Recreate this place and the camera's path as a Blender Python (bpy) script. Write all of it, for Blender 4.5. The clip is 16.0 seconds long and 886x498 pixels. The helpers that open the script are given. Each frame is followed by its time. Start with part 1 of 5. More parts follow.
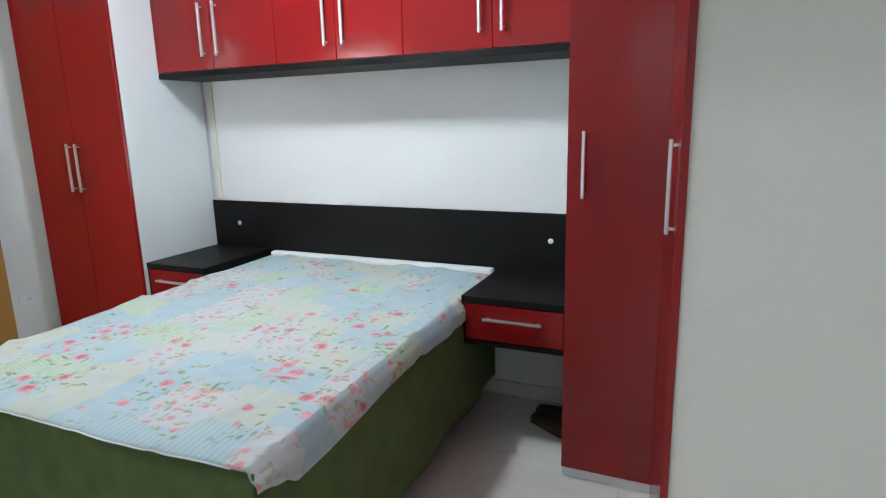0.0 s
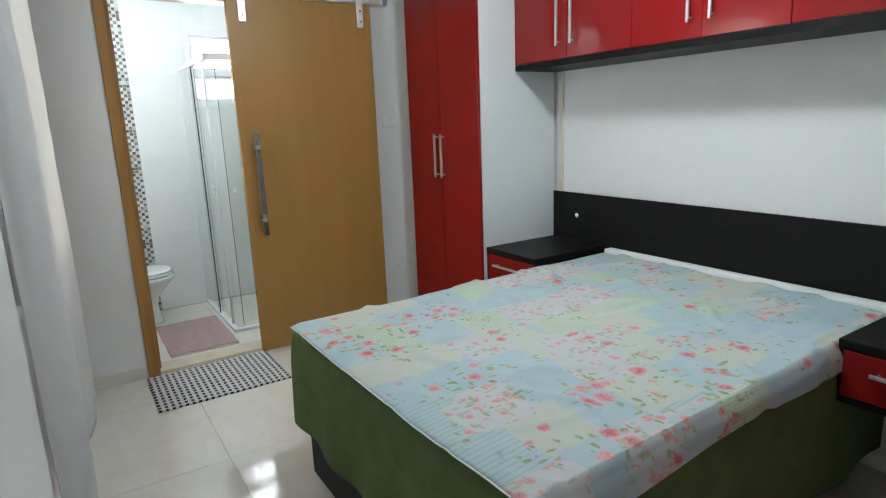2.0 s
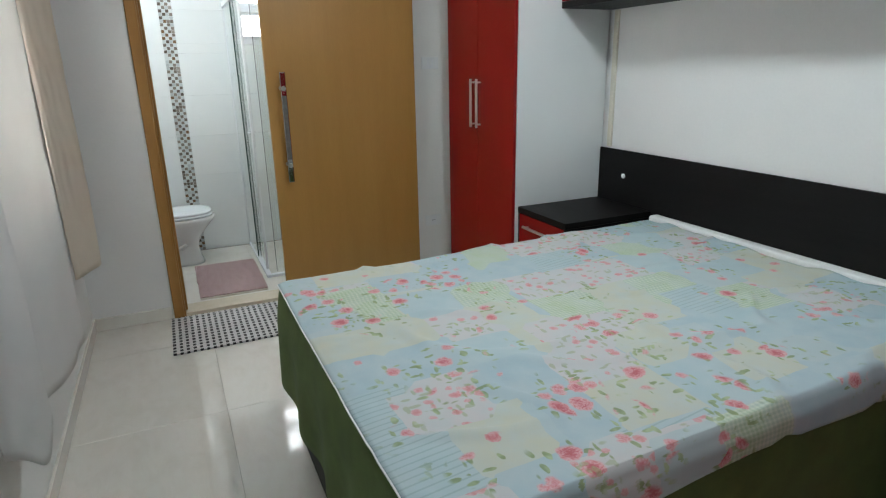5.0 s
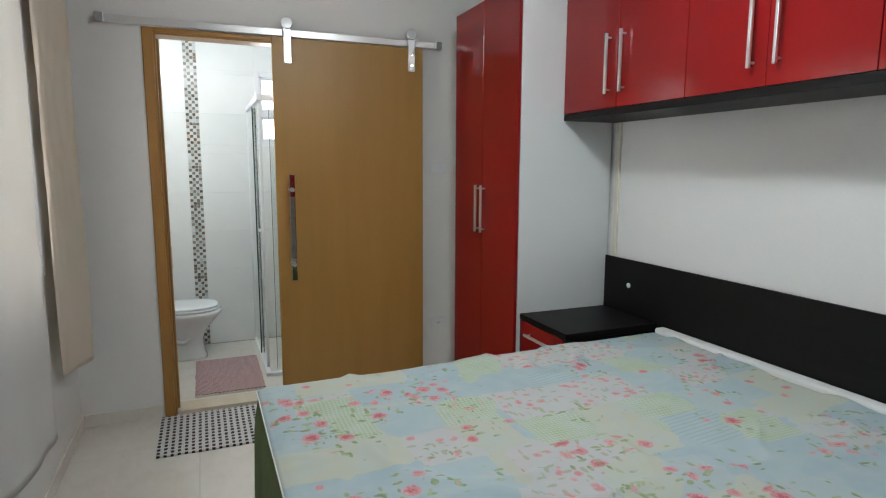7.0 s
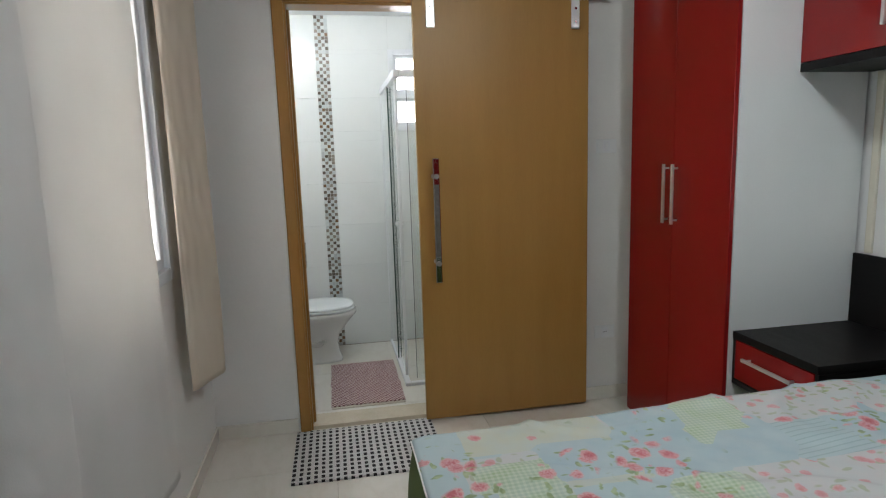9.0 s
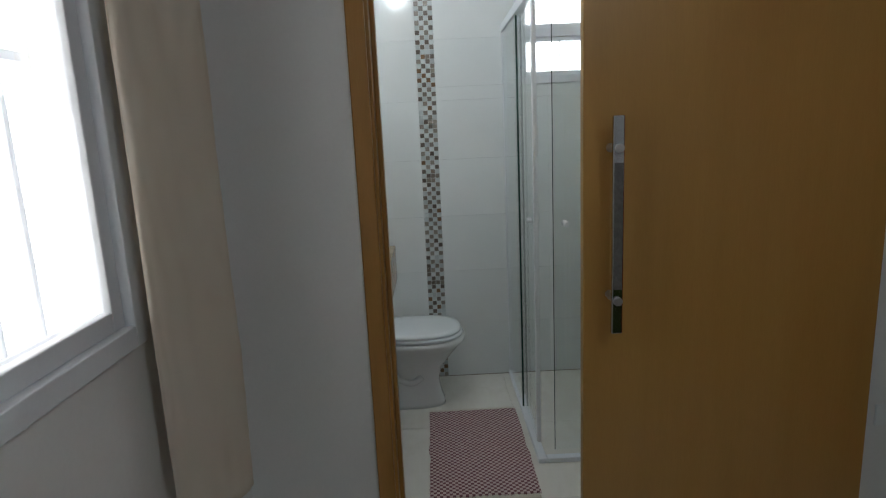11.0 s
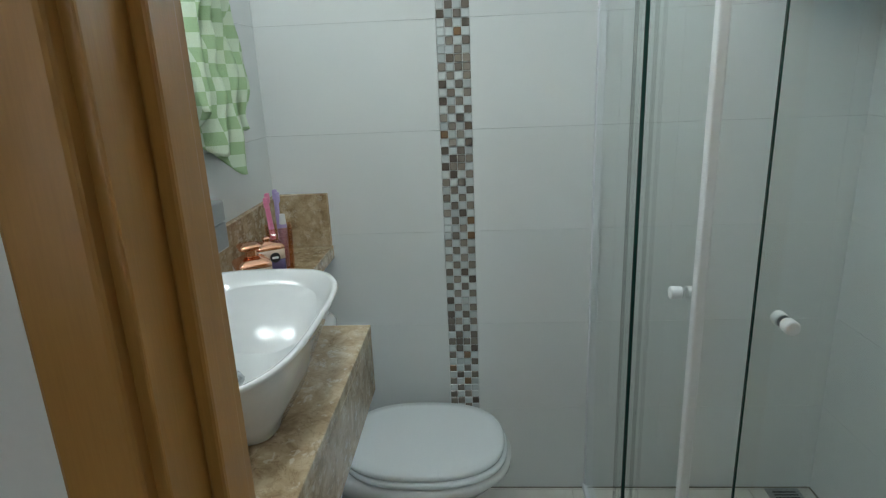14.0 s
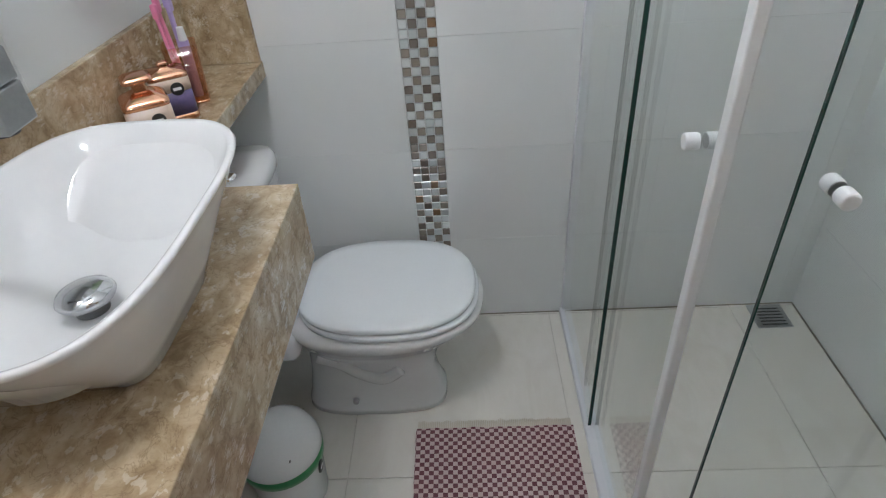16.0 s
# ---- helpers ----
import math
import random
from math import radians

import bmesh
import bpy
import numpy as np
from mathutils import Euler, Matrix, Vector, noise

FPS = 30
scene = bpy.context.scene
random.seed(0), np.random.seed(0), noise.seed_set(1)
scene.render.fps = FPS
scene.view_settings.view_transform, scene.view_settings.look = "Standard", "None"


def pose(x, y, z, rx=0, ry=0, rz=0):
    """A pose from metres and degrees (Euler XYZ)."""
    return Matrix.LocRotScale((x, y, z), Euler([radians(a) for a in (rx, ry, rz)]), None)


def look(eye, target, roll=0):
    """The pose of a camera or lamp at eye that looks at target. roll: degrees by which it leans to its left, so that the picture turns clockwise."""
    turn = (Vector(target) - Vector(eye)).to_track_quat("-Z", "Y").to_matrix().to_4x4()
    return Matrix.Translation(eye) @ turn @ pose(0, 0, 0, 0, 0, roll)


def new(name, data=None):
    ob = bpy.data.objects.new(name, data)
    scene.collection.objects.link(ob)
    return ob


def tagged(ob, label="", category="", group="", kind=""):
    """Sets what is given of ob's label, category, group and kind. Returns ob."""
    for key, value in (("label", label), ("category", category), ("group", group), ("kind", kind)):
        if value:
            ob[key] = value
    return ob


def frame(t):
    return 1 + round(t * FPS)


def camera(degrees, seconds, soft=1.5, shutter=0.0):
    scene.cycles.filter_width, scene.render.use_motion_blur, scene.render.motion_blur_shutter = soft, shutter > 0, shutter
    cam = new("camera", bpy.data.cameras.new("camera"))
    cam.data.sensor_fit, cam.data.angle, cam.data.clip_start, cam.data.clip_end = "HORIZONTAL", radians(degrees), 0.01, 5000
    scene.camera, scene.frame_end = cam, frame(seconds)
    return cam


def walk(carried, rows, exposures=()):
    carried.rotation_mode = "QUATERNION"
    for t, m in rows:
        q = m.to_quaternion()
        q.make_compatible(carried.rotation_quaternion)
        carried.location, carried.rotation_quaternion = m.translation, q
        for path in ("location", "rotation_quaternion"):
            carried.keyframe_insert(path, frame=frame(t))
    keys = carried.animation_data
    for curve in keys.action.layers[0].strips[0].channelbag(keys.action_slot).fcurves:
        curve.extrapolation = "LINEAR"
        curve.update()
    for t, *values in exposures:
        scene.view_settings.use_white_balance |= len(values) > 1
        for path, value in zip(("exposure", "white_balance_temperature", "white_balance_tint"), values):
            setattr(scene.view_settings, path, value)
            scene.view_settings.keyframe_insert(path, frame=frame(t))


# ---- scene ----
cam = camera(73.8, 16.0, soft=1.2)
PATH = [
    (0, (0.006, -0.009, 1.431), (-0.794, 1.775, 1.008), -1.4),
    (0.5, (-0.041, 0.113, 1.421), (-1.127, 1.74, 1.003), -2.4),
    (1, (-0.076, 0.144, 1.423), (-1.421, 1.567, 1.013), -2.6),
    (1.5, (-0.076, 0.181, 1.437), (-1.634, 1.366, 1.027), -2.3),
    (2, (-0.086, 0.203, 1.438), (-1.736, 1.25, 1.013), -2.3),
    (2.5, (-0.078, 0.233, 1.430), (-1.763, 1.206, 0.990), -2.2),
    (3, (-0.076, 0.264, 1.425), (-1.797, 1.168, 0.955), -1.8),
    (3.5, (-0.097, 0.315, 1.401), (-1.829, 1.167, 0.878), -1.3),
    (5.8, (-0.175, 0.7, 1.449), (-1.914, 1.49, 0.856), -1.1),
    (6, (-0.176, 0.718, 1.453), (-1.937, 1.508, 0.929), -0.9),
    (6.5, (-0.155, 0.734, 1.441), (-1.962, 1.513, 1.082), -0.6),
    (7, (-0.174, 0.719, 1.459), (-2.007, 1.47, 1.184), 0.2),
    (7.5, (-0.201, 0.73, 1.452), (-2.064, 1.415, 1.211), 1.2),
    (8, (-0.322, 0.739, 1.449), (-2.209, 1.348, 1.183), 1.4),
    (8.5, (-0.549, 0.719, 1.437), (-2.461, 1.23, 1.148), 0.1),
    (9, (-0.791, 0.699, 1.419), (-2.735, 1.058, 1.112), -1.8),
    (9.2, (-0.914, 0.721, 1.416), (-2.87, 0.993, 1.102), -2.3),
    (11.3, (-2.219, 0.67, 1.38), (-4.181, 0.687, 0.992), -2.4),
    (11.5, (-2.325, 0.66, 1.377), (-4.286, 0.669, 0.985), -2.3),
    (12, (-2.607, 0.663, 1.395), (-4.567, 0.657, 0.997), -3.1),
    (12.5, (-2.861, 0.723, 1.394), (-4.819, 0.688, 0.989), -2.7),
    (13, (-3.073, 0.76, 1.391), (-5.025, 0.656, 0.967), -1.0),
    (13.5, (-3.319, 0.756, 1.395), (-5.26, 0.623, 0.933), -1.5),
    (14, (-3.512, 0.746, 1.396), (-5.43, 0.625, 0.842), -2.4),
    (14.5, (-3.649, 0.793, 1.392), (-5.536, 0.68, 0.739), -2.7),
    (15, (-3.741, 0.815, 1.382), (-5.539, 0.696, 0.515), -2.7),
    (15.5, (-3.789, 0.802, 1.389), (-5.493, 0.691, 0.348), -4.1),
    (16, (-3.804, 0.796, 1.386), (-5.408, 0.703, 0.195), -4.4),
]
# seconds, stops, white balance
EXPOSURES = [(0.0, 0.64, 6150, 12), (0.5, 0.18, 6050, 11), (1.0, 0.22, 6200, 10), (2.0, 0.24, 6350, 9), (3.5, 0.15, 6400, 9), (5.8, 0.09, 6500, 10), (6.5, 0.03, 6600, 11), (7.0, -0.03, 6650, 11), (7.5, -0.14, 6650, 11), (8.5, -0.19, 6700, 12), (9.2, -0.25, 6700, 12),
             (11.3, -1.08, 6350, 9), (12.0, -0.90, 6200, 2), (12.5, -0.42, 6050, -2), (13.5, -0.50, 6200, 2), (14.0, -0.70, 6350, 3), (14.5, -0.80, 6450, 6), (15.0, -0.76, 6500, 10), (15.5, -0.53, 6500, 15), (16.0, -0.24, 6500, 17)]
walk(cam, [(t, look(eye, target, roll)) for t, eye, target, roll in PATH], EXPOSURES)

# ---- world, daylight and lamps ----
world = bpy.data.worlds.new("sky_world")
scene.world = world
world.use_nodes = True
wnt = world.node_tree
sky = wnt.nodes.new("ShaderNodeTexSky")
sky.sky_type, sky.sun_disc = "NISHITA", False
sky.sun_elevation, sky.sun_rotation = radians(48), radians(200)
wnt.nodes["Background"].inputs["Strength"].default_value = 0.1
wnt.links.new(sky.outputs[0], wnt.nodes["Background"].inputs["Color"])


def lamp(name, kind, eye, target, watts, size, colour=(1, 1, 1)):
    data = bpy.data.lights.new(name, kind)
    data.energy, data.color = watts, colour
    if kind == "AREA":
        data.shape, data.size = "DISK", size
    else:
        data.shadow_soft_size = size
    ob = new(name, data)
    ob.matrix_world = look(eye, target)
    return ob


BED_LAMP = (-1.52, 1.62, 2.44)
BATH_LAMP = (-4.22, 0.50, 2.33)
lamp("bedroom_light", "POINT", BED_LAMP, (BED_LAMP[0], BED_LAMP[1] + 0.001, 0), 25, 0.12, (0.84, 0.96, 1.0))
lamp("bedroom_light_disc", "AREA", BED_LAMP, (BED_LAMP[0], BED_LAMP[1] + 0.001, 0), 6, 0.20, (0.84, 0.96, 1.0))
lamp("bathroom_light", "POINT", BATH_LAMP, (BATH_LAMP[0], BATH_LAMP[1] + 0.001, 0), 23, 0.08, (0.90, 0.97, 1.0))
# added unseen lamp: fill light for the cream wall return and corner wardrobe
HALL_FILL = (-0.62, -0.95, 2.50)
lamp("hall_fill_light", "AREA", HALL_FILL, (HALL_FILL[0], HALL_FILL[1] + 0.001, 0), 10, 0.16, (0.90, 0.97, 1.0))

# ---- materials ----


class Nodes:
    """Small builder for a node material."""

    def __init__(self, name):
        self.m = bpy.data.materials.new(name)
        self.m.use_nodes = True
        self.t = self.m.node_tree
        self.b = self.t.nodes["Principled BSDF"]
        self.co = self.t.nodes.new("ShaderNodeTexCoord").outputs["Object"]

    def add(self, kind, **vals):
        n = self.t.nodes.new(kind)
        for k, v in vals.items():
            n.inputs[k].default_value = v
        return n

    def link(self, a, b):
        self.t.links.new(a, b)

    def noise(self, scale, detail=3.0, rough=0.5, stretch=None, warp=0.0):
        n = self.add("ShaderNodeTexNoise", Scale=scale, Detail=detail, Roughness=rough, Distortion=warp)
        src = self.co
        if stretch:
            mp = self.t.nodes.new("ShaderNodeMapping")
            mp.inputs["Scale"].default_value = stretch
            self.link(self.co, mp.inputs["Vector"])
            src = mp.outputs[0]
        self.link(src, n.inputs["Vector"])
        return n.outputs["Fac"]

    def ramp(self, fac, stops, mode="LINEAR"):
        n = self.t.nodes.new("ShaderNodeValToRGB")
        n.color_ramp.interpolation = mode
        e = n.color_ramp.elements
        while len(e) < len(stops):
            e.new(0.5)
        for el, (p, c) in zip(e, stops):
            el.position, el.color = p, (c[0], c[1], c[2], 1) if isinstance(c, tuple) else (c, c, c, 1)
        self.link(fac, n.inputs[0])
        return n.outputs[0]

    def mix(self, fac, a, b, mode="MIX"):
        n = self.t.nodes.new("ShaderNodeMix")
        n.data_type, n.blend_type = "RGBA", mode
        for sock, v in ((n.inputs[0], fac), (n.inputs[6], a), (n.inputs[7], b)):
            if isinstance(v, (int, float)):
                sock.default_value = v
            elif isinstance(v, tuple):
                sock.default_value = (*v, 1)
            else:
                self.link(v, sock)
        return n.outputs[2]

    def math(self, op, a, b=0.0, c=0.0):
        n = self.t.nodes.new("ShaderNodeMath")
        n.operation = op
        for sock, v in zip(n.inputs, (a, b, c)):
            if isinstance(v, (int, float)):
                sock.default_value = v
            else:
                self.link(v, sock)
        return n.outputs[0]

    def bump(self, height, strength=0.1, distance=0.002):
        n = self.add("ShaderNodeBump", Strength=strength, Distance=distance)
        self.link(height, n.inputs["Height"])
        self.link(n.outputs[0], self.b.inputs["Normal"])

    def random(self):
        return self.t.nodes.new("ShaderNodeObjectInfo").outputs["Random"]

    def set(self, **vals):
        for k, v in vals.items():
            sock = self.b.inputs[k.replace("_", " ")]
            if isinstance(v, (int, float)):
                sock.default_value = v
            elif isinstance(v, tuple):
                sock.default_value = (*v, 1)
            else:
                self.link(v, sock)
        return self.m


def paint(name, a, b, rough=0.5, scale=2.5, fine=60, bump=0.06, metal=0.0, coat=0.0, stretch=None, rvar=0.12, **more):
    """A surface that drifts between two colours at a broad and a fine scale, with uneven gloss and a fine relief."""
    n = Nodes(name)
    broad, grain = n.noise(scale, 4, 0.55, stretch), n.noise(fine, 3, 0.6, stretch)
    f = n.math("MULTIPLY_ADD", grain, 0.35, n.math("MULTIPLY", broad, 0.65))
    col = n.ramp(f, [(0.3, a), (0.7, b)])
    r = n.math("MULTIPLY_ADD", n.math("SUBTRACT", broad, 0.5), rvar, rough)
    n.bump(grain, bump, 0.001)
    return n.set(Base_Color=col, Roughness=r, Metallic=metal, Coat_Weight=coat, Coat_Roughness=0.05, **more)


WALL = paint("wall_paint", (0.76, 0.76, 0.75), (0.82, 0.82, 0.81), 0.55, 1.6, 90, 0.12)
WALL_CREAM = paint("cream_wall_paint", (0.72, 0.70, 0.63), (0.78, 0.76, 0.69), 0.5, 1.3, 70, 0.1)
CEIL = paint("ceiling_paint", (0.80, 0.80, 0.79), (0.85, 0.85, 0.84), 0.7, 1.5, 80, 0.1)
RED = paint("red_gloss_panel", (0.225, 0.008, 0.009), (0.265, 0.011, 0.011), 0.13, 1.2, 240, 0.012, rvar=0.04, Specular_IOR_Level=0.38)
WHITE_PANEL = paint("white_melamine", (0.74, 0.77, 0.77), (0.80, 0.82, 0.82), 0.35, 1.1, 160, 0.03)
CREAM_EDGE = paint("cream_edge_band", (0.70, 0.66, 0.55), (0.76, 0.72, 0.62), 0.4, 2, 120, 0.03)
BLACK = paint("black_wood_panel", (0.003, 0.0027, 0.0027), (0.0085, 0.007, 0.007), 0.48, 3, 55, 0.35, stretch=(1.0, 12.0, 12.0), rvar=0.15, Specular_IOR_Level=0.2)
DOOR_WOOD = paint("honey_wood", (0.335, 0.178, 0.042), (0.39, 0.215, 0.056), 0.38, 1.0, 26, 0.08, stretch=(10.0, 10.0, 0.9))
FRAME_WOOD = paint("door_frame_wood", (0.33, 0.165, 0.038), (0.43, 0.22, 0.055), 0.33, 1.5, 30, 0.1, stretch=(14.0, 14.0, 0.8))
ALU = paint("brushed_aluminium", (0.62, 0.62, 0.62), (0.72, 0.72, 0.71), 0.30, 6, 220, 0.06, metal=1.0, stretch=(20, 0.6, 20))
STEEL = paint("satin_steel_handle", (0.70, 0.70, 0.71), (0.78, 0.78, 0.79), 0.32, 10, 260, 0.03, metal=0.85)
CHROME = paint("chrome", (0.75, 0.75, 0.76), (0.82, 0.82, 0.83), 0.08, 8, 200, 0.01, metal=1.0, rvar=0.04)
DRAIN = paint("polished_steel_drain", (0.42, 0.43, 0.44), (0.52, 0.53, 0.54), 0.12, 8, 200, 0.01, metal=1.0, rvar=0.04)
WHITE_FRAME = paint("white_window_frame", (0.72, 0.74, 0.78), (0.80, 0.82, 0.85), 0.35, 3, 150, 0.03)
PLASTIC = paint("white_plastic", (0.74, 0.76, 0.78), (0.80, 0.82, 0.83), 0.3, 5, 180, 0.02)
DARK = paint("dark_plastic", (0.02, 0.02, 0.022), (0.04, 0.04, 0.042), 0.4, 6, 150, 0.03)
CERAMIC = paint("glazed_ceramic", (0.73, 0.74, 0.75), (0.78, 0.79, 0.79), 0.07, 2, 60, 0.006, coat=0.4, rvar=0.03)
SEAT = paint("toilet_seat_plastic", (0.76, 0.80, 0.83), (0.80, 0.84, 0.86), 0.22, 3, 120, 0.01)
MATTRESS = paint("mattress_fabric", (0.74, 0.74, 0.73), (0.82, 0.82, 0.81), 0.85, 6, 300, 0.3)
BASE_FABRIC = paint("bed_base_fabric", (0.012, 0.012, 0.013), (0.026, 0.025, 0.026), 0.85, 8, 350, 0.4)
GREEN = paint("green_cotton", (0.052, 0.084, 0.018), (0.104, 0.152, 0.040), 0.85, 9, 420, 0.45)
PEWTER = paint("grey_satin_metal", (0.36, 0.37, 0.38), (0.46, 0.47, 0.48), 0.34, 4, 160, 0.03, metal=0.9)
FILM = paint("grey_protective_film", (0.055, 0.055, 0.055), (0.14, 0.14, 0.135), 0.42, 60, 260, 0.5)
SHOE = paint("dark_brown_leather", (0.03, 0.017, 0.010), (0.07, 0.04, 0.024), 0.6, 12, 160, 0.3)
BIN_WHITE = paint("bin_plastic", (0.74, 0.77, 0.78), (0.80, 0.82, 0.82), 0.2, 4, 120, 0.02)
BIN_GREEN = paint("green_plastic_band", (0.03, 0.23, 0.085), (0.045, 0.29, 0.11), 0.3, 5, 120, 0.02)
PINK = paint("pink_plastic", (0.78, 0.22, 0.40), (0.85, 0.30, 0.47), 0.3, 8, 150, 0.02)
LILAC = paint("lilac_plastic", (0.45, 0.36, 0.66), (0.52, 0.42, 0.72), 0.3, 8, 150, 0.02)
ROSE_GOLD = paint("rose_gold_metal", (0.80, 0.42, 0.27), (0.88, 0.50, 0.34), 0.16, 10, 150, 0.02, metal=1.0)
LABEL_CREAM = paint("cream_lotion", (0.55, 0.42, 0.33), (0.63, 0.50, 0.41), 0.3, 14, 150, 0.03)
LABEL_BLUE = paint("violet_blue_filling", (0.06, 0.055, 0.16), (0.14, 0.10, 0.22), 0.35, 30, 150, 0.1)
BLUE_GLASS = paint("blue_acrylic", (0.10, 0.42, 0.62), (0.16, 0.50, 0.70), 0.15, 6, 150, 0.02)
ORANGE = paint("orange_bottle", (0.72, 0.16, 0.04), (0.80, 0.22, 0.06), 0.3, 8, 150, 0.02)


def porcelain(name, a, b, c):
    n = Nodes(name)
    cloud, vein, speck = n.noise(1.6, 6, 0.6, None, 0.8), n.noise(5.5, 8, 0.62, (1, 2.2, 1), 1.2), n.noise(90, 2)
    f = n.math("MULTIPLY_ADD", vein, 0.45, n.math("MULTIPLY", cloud, 0.55))
    col = n.ramp(f, [(0.30, a), (0.52, b), (0.72, c)])
    tone = n.ramp(n.random(), [(0.0, 0.965), (1.0, 1.0)])
    n.bump(cloud, 0.02, 0.002)
    r = n.math("MULTIPLY_ADD", speck, 0.05, 0.055)
    return n.set(Base_Color=n.mix(1.0, col, tone, "MULTIPLY"), Roughness=r, Coat_Weight=0.3, Coat_Roughness=0.04)


def bath_tile(name, a, b, rough):
    n = Nodes(name)
    cloud, wave = n.noise(1.2, 5, 0.6), n.noise(7, 2)
    col = n.ramp(cloud, [(0.3, a), (0.7, b)])
    tone = n.ramp(n.random(), [(0.0, 0.97), (1.0, 1.0)])
    n.bump(wave, 0.03, 0.002)
    return n.set(Base_Color=n.mix(1.0, col, tone, "MULTIPLY"), Roughness=n.math("MULTIPLY_ADD", cloud, 0.06, rough))


def grout(name, c):
    return paint(name, tuple(v * 0.9 for v in c), c, 0.8, 6, 200, 0.3)


def marble():
    """Brecciated beige marble: brown clouds, cream shards of two sizes, thin darker seams."""
    n = Nodes("beige_marble")
    big, mid, fine = n.noise(6, 6, 0.6, (1, 1.6, 1), 0.6), n.noise(26, 5, 0.62, None, 0.8), n.noise(140, 4, 0.65)
    f = n.math("MULTIPLY_ADD", mid, 0.55, n.math("MULTIPLY", big, 0.45))
    col = n.ramp(f, [(0.36, (0.26, 0.18, 0.10)), (0.46, (0.39, 0.29, 0.175)), (0.55, (0.51, 0.40, 0.265)), (0.68, (0.64, 0.54, 0.40))])
    warp = n.t.nodes.new("ShaderNodeVectorMath")
    warp.operation = "MULTIPLY_ADD"
    n.link(n.add("ShaderNodeTexNoise", Scale=38.0, Detail=4.0).outputs["Color"], warp.inputs[0])
    warp.inputs[1].default_value = (0.035, 0.035, 0.035)
    n.link(n.co, warp.inputs[2])
    for scale, lim, share, amount in ((30.0, 0.33, 0.74, 0.55), (62.0, 0.36, 0.62, 0.42)):
        vor = n.add("ShaderNodeTexVoronoi", Scale=scale, Randomness=1.0)
        n.link(warp.outputs[0], vor.inputs["Vector"])
        shard = n.ramp(vor.outputs["Distance"], [(lim, 1.0), (lim + 0.09, 0.0)])
        keep = n.ramp(vor.outputs["Color"], [(share, 0.0), (share + 0.04, 1.0)])
        col = n.mix(n.math("MULTIPLY", n.math("MULTIPLY", shard, keep), amount), col, (0.70, 0.63, 0.52))
    seam = n.ramp(n.noise(17, 5, 0.6, None, 1.6), [(0.485, 0.0), (0.50, 0.5), (0.515, 0.0)])
    col = n.mix(seam, col, (0.20, 0.135, 0.075))
    col = n.mix(n.ramp(fine, [(0.56, 0.0), (0.70, 0.40)]), col, (0.24, 0.165, 0.10))
    return n.set(Base_Color=col, Roughness=n.math("MULTIPLY_ADD", mid, 0.12, 0.16), Coat_Weight=0.2, Coat_Roughness=0.08)


def glass(name, tint, rough=0.0):
    n = Nodes(name)
    smear = n.noise(3, 3)
    return n.set(Base_Color=tint, Roughness=n.math("MULTIPLY", smear, rough), IOR=1.47, Transmission_Weight=1.0)


def shower_glass(name="shower_glass", tint=(0.968, 0.984, 0.978, 1)):
    """Thin clear pane: passes light with a faint green tint and mirrors by the glass's own reflectance."""
    n = Nodes(name)
    out = n.t.nodes["Material Output"]
    clear = n.add("ShaderNodeBsdfTransparent", Color=tint)
    gloss = n.add("ShaderNodeBsdfGlossy", Color=(1, 1, 1, 1), Roughness=0.02)
    film = n.noise(4, 4)
    face = n.add("ShaderNodeLayerWeight", Blend=0.5)
    fr = n.math("MULTIPLY_ADD", n.math("POWER", face.outputs["Facing"], 5.0), 0.85, 0.03)
    mx = n.t.nodes.new("ShaderNodeMixShader")
    n.link(n.math("MULTIPLY_ADD", film, 0.015, fr), mx.inputs[0])
    n.link(clear.outputs[0], mx.inputs[1])
    n.link(gloss.outputs[0], mx.inputs[2])
    n.link(mx.outputs[0], out.inputs["Surface"])
    return n.m


def glow(name, colour, strength):
    n = Nodes(name)
    return n.set(Base_Color=(0.9, 0.9, 0.9), Emission_Color=colour, Emission_Strength=strength)


def curtain_cloth(name, a, b, through_colour):
    n = Nodes(name)
    weave, broad = n.noise(420, 2, 0.5, (1, 1, 0.6)), n.noise(3, 4)
    col = n.ramp(broad, [(0.3, a), (0.7, b)])
    n.bump(weave, 0.3, 0.001)
    n.set(Base_Color=col, Roughness=0.9)
    tr = n.add("ShaderNodeBsdfTranslucent", Color=(*through_colour, 1))
    mx = n.add("ShaderNodeMixShader", Fac=0.32)
    n.link(n.b.outputs[0], mx.inputs[1])
    n.link(tr.outputs[0], mx.inputs[2])
    n.link(mx.outputs[0], n.t.nodes["Material Output"].inputs["Surface"])
    return n.m


